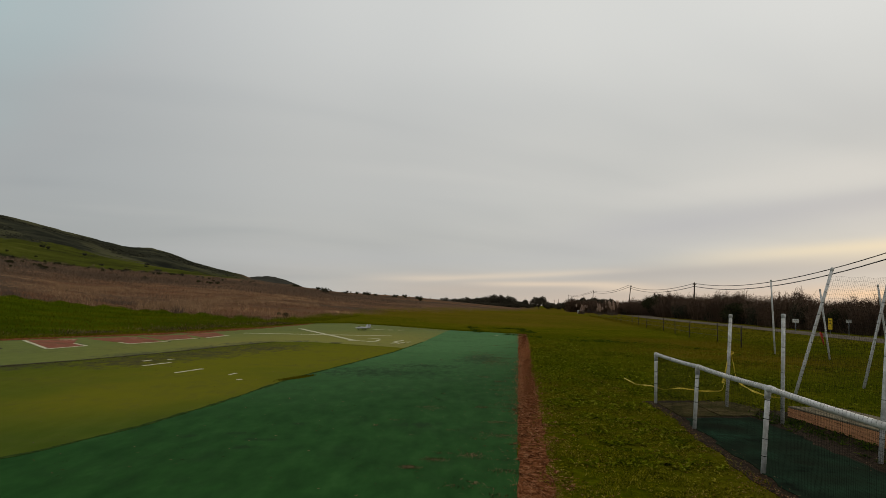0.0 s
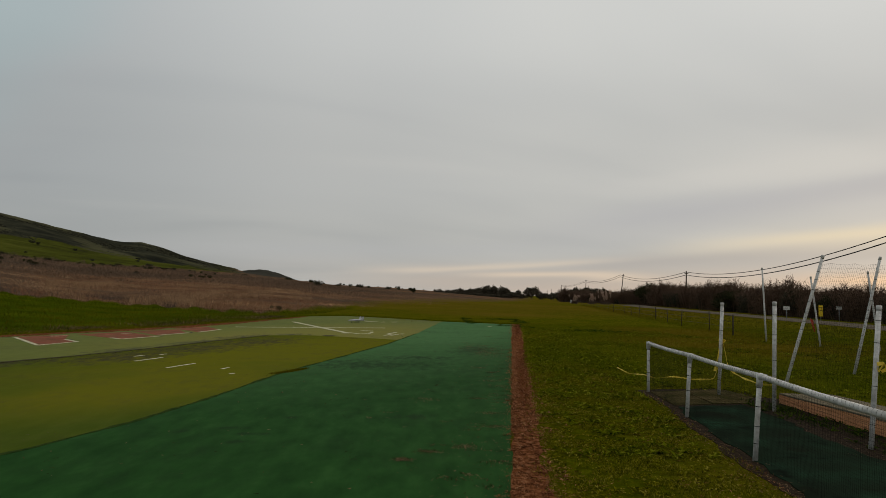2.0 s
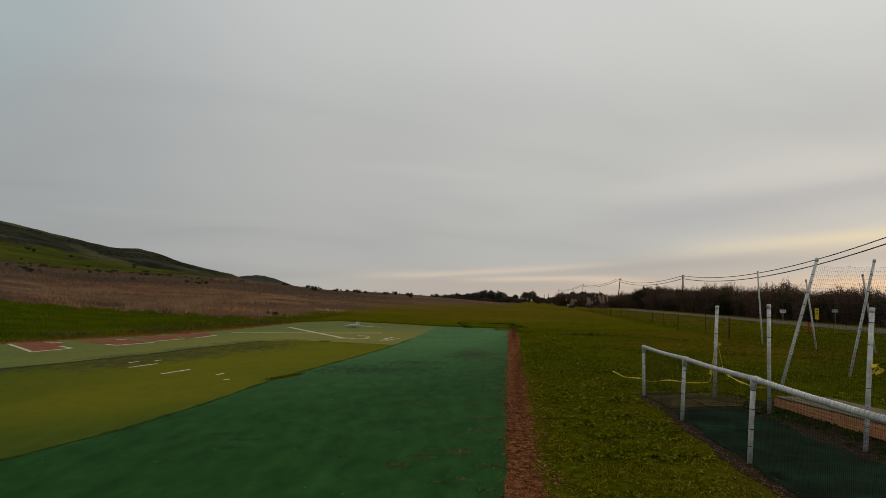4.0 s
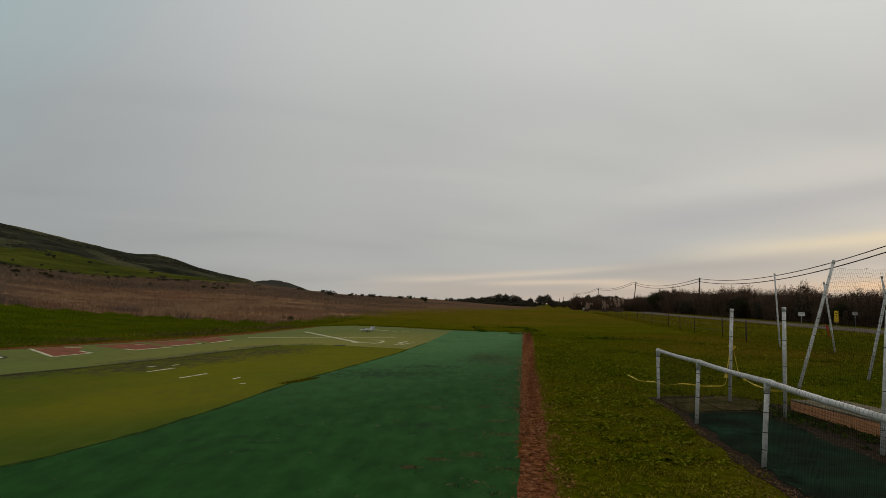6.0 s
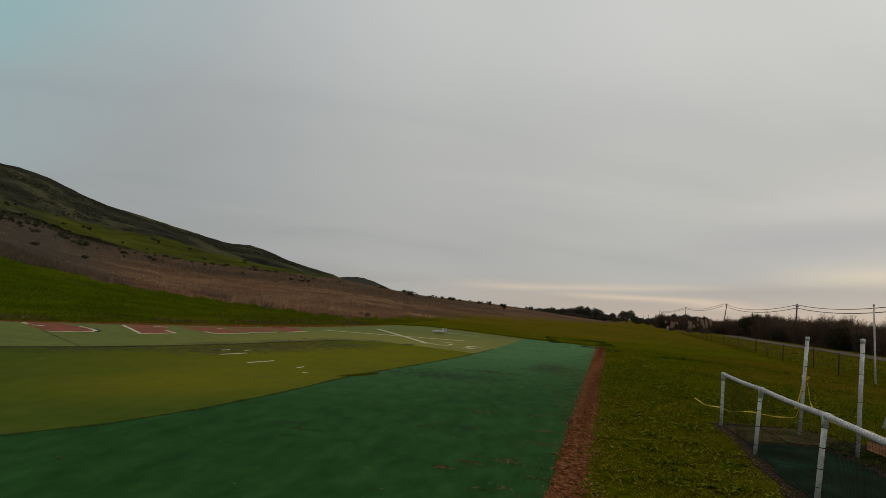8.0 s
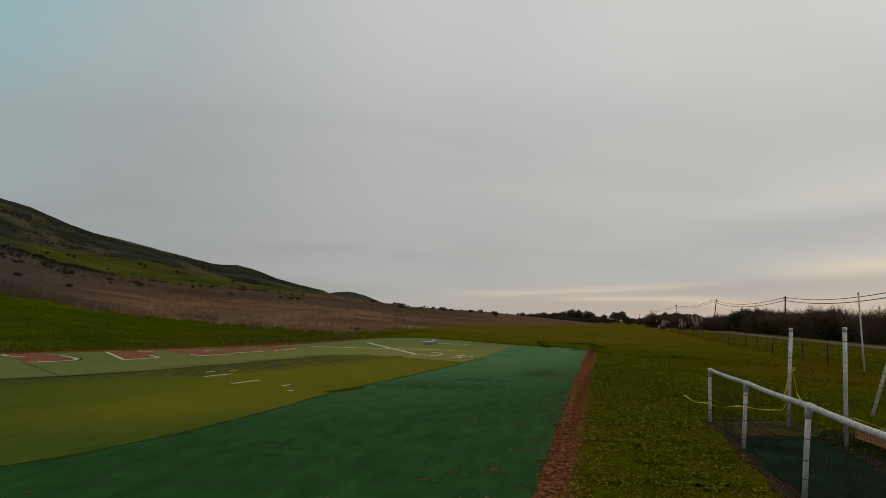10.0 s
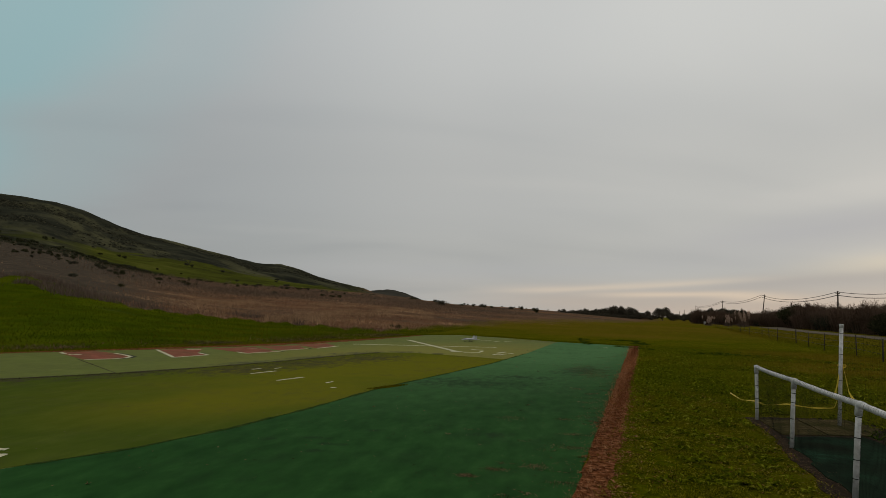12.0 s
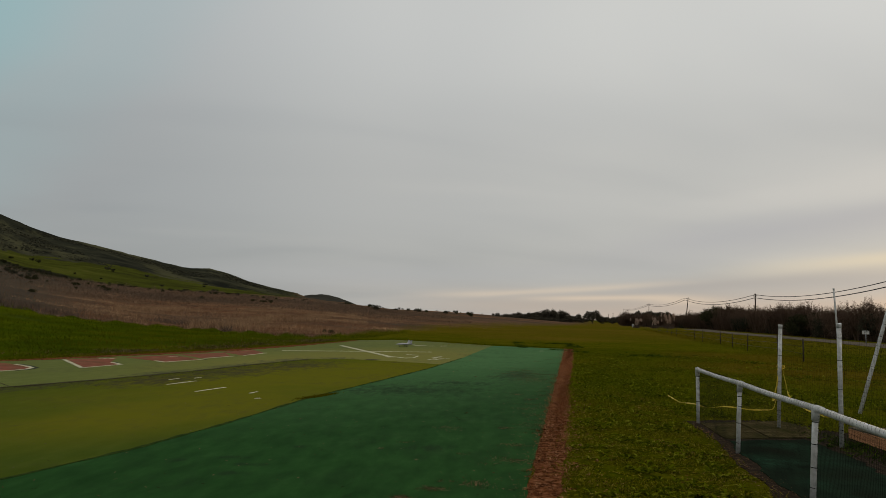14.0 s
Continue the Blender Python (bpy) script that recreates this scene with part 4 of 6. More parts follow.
def knot(name, centre, size, mat, seed):
    rng = random.Random(seed)
    pts = [Vector(centre) + Vector((rng.uniform(-1, 1), rng.uniform(-1, 1), rng.uniform(-1, 1))) * size for _ in range(9)]
    return band(name, pts, 0.045, mat, 0.004, seed, 0.03)


def helix(name, a, b, radius, pitch, wire, mat):
    """Lacing wound round a pipe from a to b."""
    a, b = Vector(a), Vector(b)
    d = (b - a).normalized()
    s = d.cross(Vector((0, 0, 1))).normalized()
    u = d.cross(s)
    n = int((b - a).length / pitch * 10)
    pts = [a.lerp(b, i / n) + (s * math.cos(i * 0.628) + u * math.sin(i * 0.628)) * radius for i in range(n + 1)]
    return tube(name, pts, wire, mat, 3, False)


def ring_band(name, p, d, radius, mat, width=0.012):
    d = Vector(d).normalized()
    return tube(name, [Vector(p) - d * width / 2, Vector(p) + d * width / 2], radius, mat, 10, False)


# ---- the low pipe rail with its net ----
def pipe_rail():
    top = [Vector(p) for p in ((3.68, 11.92, 0.885), (3.46, 9.38, 0.897), (3.25, 6.90, 0.905), (3.03, 4.40, 0.90), (2.83, 2.0, 0.90))]
    foot = [Vector(p) for p in ((3.67, 11.88, 0), (3.43, 9.42, 0), (3.20, 6.92, 0), (2.99, 4.40, 0), (2.79, 2.0, 0))]
    t = thing("pipe_rail", "low white plastic pipe rail hung with black netting", "railing")
    for i, (a, b) in enumerate(zip(foot, top)):
        post = part("post", tube("post", [a - Vector((0, 0, 0.05)), a.lerp(b, 0.5), b], 0.027, M_PVC, 14), t)
        d = (b - a).normalized()
        part("fitting", tube("fitting", [b - d * 0.11, b - d * 0.03, b + d * 0.026], 0.035, M_PVC, 14), t, "white elbow fitting" if i == 0 else "white tee fitting")
        for f in (0.18, 0.42, 0.66, 0.84):
            part("zip_tie", ring_band("zip_tie", a.lerp(b, f + 0.03 * math.sin(i * 3 + f * 9)), d, 0.0288, M_NET, 0.008), post)
    for i in range(len(top) - 1):
        a, b = top[i], top[i + 1]
        mid = a.lerp(b, 0.5) - Vector((0, 0, 0.012))
        rail = part("rail", tube("rail", [a, a.lerp(b, 0.25) - Vector((0, 0, 0.008)), mid, a.lerp(b, 0.75) - Vector((0, 0, 0.008)), b], 0.031, M_PVC, 16), t)
        d = (b - a).normalized()
        part("collar", tube("collar", [a - d * 0.0 + d * 0.02, a + d * 0.14], 0.0355, M_PVC, 14), t)
        part("lacing", helix("lacing", a + d * 0.16, b - d * 0.06, 0.0322, 0.062, 0.0011, M_NET), rail)
        lo_a, lo_b = foot[i] + Vector((0.05, 0, 0.01)), foot[i + 1] + Vector((0.05, 0, 0.01))
        part("netting", net("netting", lo_a, lo_b, b - Vector((0, 0, 0.03)), a - Vector((0, 0, 0.03)), 0.028, 0.0009, M_NET, 0.014, 20 + i), t, "black square-mesh netting")
    return t


pipe_rail()


# ---- tall posts of the pen ----
def net_post(foot, top, label):
    a, b = Vector(foot), Vector(top)
    t = thing("net_post", label, "post", group="posts of the pen")
    d = (b - a).normalized()
    pipe = part("pipe", tube("pipe", [a - d * 0.05, a.lerp(b, 0.5), b], 0.029, M_PVC, 16), t)
    part("cap", tube("cap", [b - d * 0.05, b + d * 0.008, b + d * 0.014], [0.0325, 0.0325, 0.028], M_PVC, 16), t)
    for f in (0.16, 0.45, 0.72, 0.90):
        part("zip_tie", ring_band("zip_tie", a.lerp(b, f + 0.02 * math.sin(9 * f + a.y)), d, 0.0305, M_NET, 0.007), pipe)
    return t


POSTS = [((4.87, 11.66, 0), (4.92, 11.62, 1.655)), ((5.07, 10.12, 0), (5.05, 10.04, 1.695)), ((4.92, 7.62, 0), (5.13, 7.74, 1.68)), ((5.0, 5.0, 0), (5.1, 5.0, 1.65))]
LABELS = ["weathered white pipe post with yellow tape tied round it", "weathered white pipe post with black ties", "leaning white pipe post with yellow tape knot", "weathered white pipe post with black ties"]
for (a, b), text in zip(POSTS, LABELS):
    net_post(a, b, text)
for (a, b), (c, d) in zip(POSTS, POSTS[1:]):
    ob = part("pen_netting", net("pen_netting", Vector(a) + Vector((0.06, 0, 0.03)), Vector(c) + Vector((0.06, 0, 0.03)), Vector(d) - Vector((-0.06, 0, 0.08)), Vector(b) - Vector((-0.06, 0, 0.08)), 0.06, 0.0009, M_NET, 0.02, 41))
    tagged(ob, "thin dark netting hung between white posts", "net")


# ---- leaning poles and the tall safety net ----
def net_pole(foot, top, r, label, ties=True):
    a, b = Vector(foot), Vector(top)
    t = thing("net_pole", label, "pole", group="poles of the safety net")
    d = (b - a).normalized()
    pipe = part("pipe", tube("pipe", [a - d * 0.1, a.lerp(b, 0.35), a.lerp(b, 0.7), b], [r, r, r * 0.96, r * 0.9], M_PVC, 14), t)
    part("cap", tube("cap", [b - d * 0.05, b + d * 0.012, b + d * 0.03], [r * 1.04, r * 1.04, r * 0.9], M_PVC, 14), t)
    if ties:
        for i in range(11):
            part("zip_tie", ring_band("zip_tie", a.lerp(b, 0.08 + i * 0.08 + 0.015 * math.sin(i * 5)), d, r * 1.03, M_NET, 0.008), pipe)
    return t


S1, S2, S3 = ((7.30, 13.90, 0), (8.12, 13.90, 2.72)), ((9.92, 15.70, 0), (10.61, 15.70, 2.85)), ((13.2, 17.6, 0), (13.9, 17.6, 2.95))
for a, b in (S1, S2, S3):
    net_pole(a, b, 0.034, "leaning grey-white pole carrying a tall net")
net_pole((13.92, 27.8, 0), (13.86, 28.0, 3.15), 0.036, "thin upright grey pole standing in the grass", False)
net_pole((14.72, 25.2, 0), (14.48, 25.4, 2.72), 0.036, "slightly leaning grey pole standing in the grass", False)
net_pole((15.95, 23.6, 0), (15.42, 23.4, 2.88), 0.036, "slightly leaning grey pole standing in the grass", False)
for (a, b), (c, d) in ((S1, S2), (S2, S3)):
    ob = part("safety_net", net("safety_net", Vector(a).lerp(Vector(b), 0.02), Vector(c).lerp(Vector(d), 0.02), Vector(c).lerp(Vector(d), 0.94), Vector(a).lerp(Vector(b), 0.94), 0.10, 0.0017, M_NET, 0.05, 51))
    tagged(ob, "tall grey safety net stretched between leaning poles", "net")

# ---- caution tape ----
tagged(part("caution_tape", band("caution_tape", [(4.10, 15.5, 0.05), (4.0, 14.2, 0.06), (3.85, 12.7, 0.22), (3.95, 12.3, 0.20), (4.25, 12.25, 0.25), (4.64, 12.2, 0.21), (4.95, 12.05, 0.24), (4.93, 11.80, 0.55), (4.92, 11.64, 0.95)], 0.028, M_TAPE, seed=3)),
       "yellow caution tape strung low over the grass", "caution tape")
tagged(part("caution_tape", band("caution_tape", [(4.93, 11.62, 0.97), (4.95, 11.58, 0.80), (4.98, 11.55, 0.56), (5.0, 11.40, 0.45), (5.02, 11.0, 0.39), (5.06, 10.55, 0.36), (5.20, 10.12, 0.40), (5.36, 9.75, 0.34), (5.72, 9.3, 0.25), (5.85, 8.8, 0.25), (5.80, 8.2, 0.255)], 0.034, M_TAPE, seed=4)),
       "sagging yellow caution tape between pen posts", "caution tape")
tagged(part("tape_knot", knot("tape_knot", (4.93, 11.66, 0.99), 0.06, M_TAPE, 8)), "yellow tape knotted round a white post", "caution tape")
tagged(part("tape_knot", knot("tape_knot", (5.08, 7.66, 0.97), 0.085, M_TAPE, 9)), "yellow tape knotted round a white post", "caution tape")
tagged(part("tape_end", band("tape_end", [(4.93, 11.66, 0.97), (4.88, 11.63, 0.82), (4.83, 11.64, 0.62), (4.78, 11.62, 0.44)], 0.05, M_TAPE, seed=12)), "loose yellow tape end hanging down a post", "caution tape")

# ---- floor of the pen ----
tagged(new("pen_soil", slab("pen_soil", [(2.48, 1.5), (2.95, 6.4), (3.25, 9.2), (3.46, 10.3), (3.50, 12.1), (5.2, 12.6), (5.75, 11.4), (6.6, 11.3), (6.5, 1.5)], -0.02, 0.003, M_SOIL, 0.09, 0.25, 21)), "dark bare soil with litter around the pen", "ground", kind="structure")
tagged(new("turf_mat", slab("turf_mat", [(2.68, 1.6), (3.18, 6.9), (3.44, 9.4), (3.62, 10.25), (4.80, 10.62), (4.84, 9.6), (4.68, 8.4), (4.62, 7.2), (4.74, 6.0), (4.78, 4.6), (4.6, 1.6)], 0.003, 0.012, M_MAT, 0.08, 0.16, 23)), "worn dark green turf mat covering the pen floor", "mat")
tagged(new("floor_board", slab("floor_board", [(3.62, 10.42), (3.70, 11.85), (4.35, 12.05), (4.30, 10.62)], 0.003, 0.016, M_PLY, 0.02, 0.2, 25)), "weathered brown board lying on the ground", "board")
tagged(new("floor_board", slab("floor_board", [(4.33, 10.63), (4.38, 12.08), (5.20, 12.35), (5.42, 11.55), (4.95, 10.76)], 0.003, 0.020, M_PLY, 0.02, 0.2, 26)), "weathered brown board lying beside the turf mat", "board")


# ---- low wooden platform ----
def platform():
    t = thing("platform", "low orange-brown timber platform with grey boards", "platform", pose(0, 0.0, 0.155, -1.15, 0, 0))
    x0, y0, y1, h = 5.60, 4.6, 10.95, 0.205
    for k in range(2):
        part("front_board", box("front_board", (0.035, y1 - y0, 0.098), M_REDWOOD, 0.006, (x0, (y0 + y1) / 2, 0.052 + k * 0.101)), t, "orange-brown front board")
    part("end_board", box("end_board", (0.86, 0.035, 0.19), M_REDWOOD, 0.006, (x0 + 0.45, y1 + 0.02, 0.105)), t)
    for k in range(6):
        part("top_board", box("top_board", (0.140, y1 - y0, 0.026), M_GREYWOOD, 0.005, (x0 + 0.055 + k * 0.150, (y0 + y1) / 2 - 0.02 * (k % 3), h + 0.016)), t)
    for y in (4.9, 6.8, 8.8, 10.6):
        part("bearer", box("bearer", (0.84, 0.06, 0.19), M_GREYWOOD, 0.004, (x0 + 0.45, y, 0.10)), t)


platform()


# ---- wire fence along the road ----
def wire_fence():
    t = thing("wire_fence", "dark post and wire fence along the road", "fence")
    tops = []
    for k in range(20):
        y = 31.6 + 4.9 * k + 0.11 * k * k
        x = 9.48 + 0.150 * y + 0.25 * math.sin(k * 2.1)
        h = 1.04 + 0.05 * math.sin(k * 1.7)
        lx = 0.05 * math.sin(k * 4.0)
        part("post", tube("post", [(x, y, -0.1), (x + lx, y, h)], 0.027 if k % 4 else 0.034, M_POST, 7), t)
        tops.append((x, y, h, lx))
    for f in (0.35, 0.65, 0.93):
        part("wire", tube("wire", [(x + lx * f, y, h * f) for x, y, h, lx in tops], 0.007, M_WIRE, 4), t)
    x, y = tops[-1][:2]
    part("gate_panel", box("gate_panel", (0.5, 0.08, 0.8), M_SIGNW, 0.02, (x - 0.4, y + 1, 0.5)), t, "pale panel at the fence's far end")


wire_fence()


# ---- utility poles and cables ----
def utility_pole(x, y, h, lean=0.0, label="brown wooden utility pole behind the hedge"):
    t = thing("utility_pole", label, "utility pole", pose(x, y, 0), group="poles along the road")
    part("pole", tube("pole", [(0, 0, -0.3), (lean * 0.5, 0, h * 0.5), (lean, 0, h)], [0.20, 0.17, 0.14], M_UTIL, 10), t)
    part("crossarm", box("crossarm", (0.9, 0.12, 0.14), M_UTIL, 0.02, (lean, 0, h - 0.55)), t)
    for dx in (-0.36, 0.36):
        part("insulator", tube("insulator", [(lean + dx, 0, h - 0.48), (lean + dx, 0, h - 0.36), (lean + dx, 0, h - 0.28)], [0.05, 0.07, 0.03], M_STEEL, 8), t)


LINE = [(49.0, 60.0, 11.2), (60.6, 158.5, 8.7), (72.8, 259.0, 11.15), (86.0, 378.0, 11.6), (122.0, 640.0, 13.0)]
for i, (x, y, h) in enumerate(LINE):
    utility_pole(x, y, h, (0.0, 0.05, 1.2, 0.3, 0.2)[i], "leaning brown utility pole behind the hedge" if i == 2 else "brown wooden utility pole behind the hedge")
for x, y, h in ((62.0, 193.0, 6.6), (92.0, 402.0, 7.6), (98.0, 560.0, 7.6), (86.0, 510.0, 6.2)):
    utility_pole(x, y, h, 0.1)


def cable(a, b, sag, r, label):
    a, b = Vector(a), Vector(b)
    pts = [a.lerp(b, i / 24) - Vector((0, 0, sag * 4 * (i / 24) * (1 - i / 24))) for i in range(25)]
    tagged(part("cable", tube("cable", pts, r, M_WIRE, 6)), label, "cable")


for (x, y, h), (p, q, k), sag in zip(LINE, LINE[1:], (2.6, 1.7, 1.5, 1.5)):
    for dz, r in ((0.22, 0.06), (0.95, 0.07)):
        cable((x, y, h - dz), (p, q, k - dz), sag, r, "black overhead cable sagging between poles")
cable((51.4, 60.0, 10.98), (38.0, -40.0, 11.0), 1.6, 0.05, "black overhead cable sagging between poles")
cable((51.4, 60.0, 10.25), (38.0, -40.0, 10.2), 1.6, 0.06, "black overhead cable sagging between poles")


# ---- signs by the road ----
def sign(name, x, y, w, h, zc, mat, label, bars):
    t = thing(name, label, "sign", pose(x, y, 0, 0, 0, -math.degrees(math.atan2(x, y))))
    part("post", tube("post", [(0, 0.05, -0.1), (0, 0.05, zc + h / 2)], 0.035, M_STEEL, 8), t)
    part("panel", box("panel", (w, 0.02, h), mat, 0.008, (0, 0, zc)), t)
    for i in range(bars):
        part("lettering", box("lettering", (w * (0.6 - 0.15 * (i % 2)), 0.004, h * 0.06), M_DARK, 0, (0, -0.0135, zc + h * (0.28 - 0.22 * i))), t, "illegible dark lettering")


def bearing(deg, r):
    return r * math.sin(radians(deg)), r * math.cos(radians(deg))


sign("warning_sign", *bearing(30.5, 73.5), 0.36, 1.10, 0.95, M_SIGNY, "tall yellow warning sign beside the road", 2)
sign("notice_sign", *bearing(28.2, 73.5), 0.56, 0.34, 1.12, M_SIGNW, "small pale notice sign by the hedge", 2)
sign("notice_sign", *bearing(31.7, 73.5), 0.46, 0.30, 1.28, M_SIGNW, "small pale notice sign by the hedge", 2)
mk = thing("red_marker", "leaning red plastic marker stake by the road", "marker", pose(22.2, 38.6, 0))
part("stake", tube("stake", [(0.12, 0, -0.1), (0.0, 0, 0.35), (-0.14, 0, 0.75)], 0.04, M_REDFLAG, 8), mk)
part("flag", band("flag", [(-0.12, 0, 0.72), (-0.02, -0.02, 0.62), (0.05, -0.02, 0.42)], 0.12, M_REDFLAG, 0.006, 5), mk)


# ---- bushes and trees ----
def prisms(name, segs, mat):
    """Tapered three-sided twigs: rows of start, end, start and end radius."""
    s = np.asarray(segs, float)
    a, b, ra, rb = s[:, 0:3], s[:, 3:6], s[:, 6:7], s[:, 7:8]
    d = b - a
    d /= np.linalg.norm(d, axis=1)[:, None] + 1e-9
    ref = np.where(np.abs(d[:, 2:3]) < 0.9, [[0, 0, 1.0]], [[1.0, 0, 0]])
    u = np.cross(d, ref)
    u /= np.linalg.norm(u, axis=1)[:, None] + 1e-9
    w = np.cross(d, u)
    v = []
    for p, r in ((a, ra), (b, rb)):
        for k in range(3):
            v.append(p + (u * math.cos(2.094 * k) + w * math.sin(2.094 * k)) * r)
    v = np.stack(v, 1).reshape(-1, 3)
    i = np.arange(len(s))[:, None] * 6
    f = np.concatenate([i + [0, 1, 4, 3], i + [1, 2, 5, 4], i + [2, 0, 3, 5]], 1).reshape(-1, 4)
    return quick_mesh(name, v, f, mat)


def leaf_cloud(name, centres, radii, count, size, mat, seed):
    """Small two-triangle leaves strewn through several overlapping lobes, denser at their skins."""
    rng = np.random.default_rng(seed)
    centres, radii = np.asarray(centres, float), np.asarray(radii, float)
    which = rng.choice(len(centres), count, p=radii[:, 0] ** 2 / (radii[:, 0] ** 2).sum())
    d = rng.normal(size=(count, 3))
    d /= np.linalg.norm(d, axis=1)[:, None]
    rad = rng.uniform(0.25, 1.0, (count, 1)) ** 0.45 * rng.uniform(0.85, 1.18, (count, 1))
    p = centres[which] + d * rad * radii[which]
    p[:, 2] = np.maximum(p[:, 2], 0.05)
    t = rng.normal(size=(count, 3))
    t /= np.linalg.norm(t, axis=1)[:, None]
    n = np.cross(t, d + 0.3 * rng.normal(size=(count, 3)))
    n /= np.linalg.norm(n, axis=1)[:, None] + 1e-9
    s = size * rng.uniform(0.5, 1.3, (count, 1))
    v = np.stack([p - t * s, p + n * s * 0.55, p + t * s, p - n * s * 0.55], 1).reshape(-1, 3)
    f = np.arange(count)[:, None] * 4 + [0, 1, 2, 3]
    return quick_mesh(name, v, f, mat)


def bare_bush(seed, height, spread, leaves):
    rng = random.Random(seed)
    segs = []
    for _ in range(46):
        w, k = rng.uniform(0, 6.283), rng.random() ** 0.6
        base = Vector((math.cos(w), math.sin(w), 0)) * spread * 0.55 * k
        top = Vector((math.cos(w) * spread * k * rng.uniform(0.7, 1.25), math.sin(w) * spread * k * rng.uniform(0.7, 1.25), height * rng.uniform(0.76, 1.0) * (1 - 0.22 * k)))
        mid = base.lerp(top, 0.5) + Vector((rng.uniform(-1, 1), rng.uniform(-1, 1), 0.2)) * 0.2
        segs += [(*base, *mid, 0.045, 0.032), (*mid, *top, 0.032, 0.010)]
        for _ in range(22):
            f = rng.uniform(0.25, 1.0)
            p = base.lerp(mid, f * 2) if f < 0.5 else mid.lerp(top, f * 2 - 1)
            q = p + Vector((rng.uniform(-1, 1), rng.uniform(-1, 1), rng.uniform(0.5, 1.7))) * rng.uniform(0.2, 0.5)
            segs.append((*p, *q, 0.015, 0.005))
            e = p.lerp(q, 0.6)
            segs.append((*e, *(e + Vector((rng.uniform(-1, 1), rng.uniform(-1, 1), rng.uniform(0.2, 1))) * 0.32), 0.010, 0.004))
    lobes = [(rng.uniform(-0.6, 0.6) * spread, rng.uniform(-0.6, 0.6) * spread, height * rng.uniform(0.15, 0.62)) for _ in range(6)]
    sizes = [(spread * 0.5, spread * 0.5, height * rng.uniform(0.22, 0.34)) for _ in range(6)]
    return prisms("branchwork", segs, M_TWIG), leaf_cloud("foliage", lobes, sizes, leaves, 0.085, M_HEDGE if seed % 3 else M_SHRUB, seed)


def hedge():
    kinds = []
    for s, (h, w) in enumerate(((3.9, 2.2), (4.4, 2.5), (3.4, 2.0), (4.7, 2.3), (3.0, 2.4))):
        kinds.append(bare_bush(100 + s, h, w, 3000))
    rng = random.Random(5)
    first = {}

    def put(kind, x, y, scale, turn, label):
        if kind not in first:
            t = thing("bare_bush", label, "bush", group="hedge along the road")
            part("branchwork", kinds[kind][0], t)
            part("foliage", kinds[kind][1], t)
            first[kind] = t
            t.matrix_basis = pose(x, y, 0, 0, 0, turn) @ Matrix.Scale(scale, 4)
            t.scale = (scale,) * 3
            return
        t = copy_thing(first[kind], pose(x, y, 0, 0, 0, turn))
        t.scale = (scale,) * 3

    for row, (off, step) in enumerate(((1.6, 3.2), (4.6, 3.6), (8.5, 4.4))):
        y = 24.0
        while y < 330:
            x = 30.4 + 0.125 * y + 1.2 + off + rng.uniform(-0.8, 0.8)
            far = y / 330
            put(rng.randrange(5), x, y + rng.uniform(-1, 1), rng.uniform(0.90, 1.28) * float(np.interp(y, [24, 70, 120, 160, 185, 330], [0.86, 0.90, 1.02, 1.28, 0.92, 0.88])), rng.uniform(0, 360), "bare brown leafless bush in a dense roadside hedge")
            y += step * (1 + 1.3 * far) * rng.uniform(0.8, 1.2)
    # thicket closing the view at the road's bend
    for i in range(26):
        az = 10.9 + 6.0 * i / 25
        x, y = bearing(az + rng.uniform(-0.1, 0.1), 212 - 28 * i / 25 + rng.choice((0, 6)) + rng.uniform(-2, 2))
        put(rng.randrange(5), x, y, rng.uniform(0.82, 1.15), rng.uniform(0, 360), "bare brown bush in a thicket at the road bend")


hedge()


def tree_parts(seed, height, spread, leaves, size=0.30, mat=None):
    rng = random.Random(seed)
    segs = [(0, 0, -0.2, 0.1, 0, height * 0.35, 0.22, 0.17), (0.1, 0, height * 0.35, 0.15, 0.1, height * 0.62, 0.17, 0.10)]
    lobes, sizes = [], []
    for i in range(9):
        w, k = 6.283 * i / 9 + rng.uniform(-0.4, 0.4), rng.uniform(0.25, 0.85)
        tip = (math.cos(w) * spread * k, math.sin(w) * spread * k, height * rng.uniform(0.22, 0.80))
        segs.append((0.12, 0.05, height * rng.uniform(0.25, 0.5), *tip, 0.10, 0.03))
        lobes.append(tip)
        sizes.append((spread * rng.uniform(0.30, 0.48), spread * rng.uniform(0.30, 0.48), height * rng.uniform(0.20, 0.30)))
    lobes.append((0, 0, height * 0.75))
    sizes.append((spread * 0.5, spread * 0.5, height * 0.24))
    return prisms("trunk", segs, M_UTIL), leaf_cloud("crown", lobes, sizes, leaves, size, mat or M_HAZELEAF, seed)


# the first three kinds take the haze-paled leaves, the last the plain dark ones
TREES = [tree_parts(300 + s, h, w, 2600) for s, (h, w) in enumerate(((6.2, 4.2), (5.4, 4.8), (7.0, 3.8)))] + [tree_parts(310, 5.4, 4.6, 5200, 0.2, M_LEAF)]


def tree(kind, az, r, scale, label, z=0.0):
    x, y = bearing(az, r)
    t = thing("tree", label, "tree", pose(x, y, z, 0, 0, az * 77 % 360), group="trees across the field")
    part("trunk", TREES[kind][0], t)
    part("crown", TREES[kind][1], t)
    t.scale = scale if isinstance(scale, tuple) else (scale,) * 3


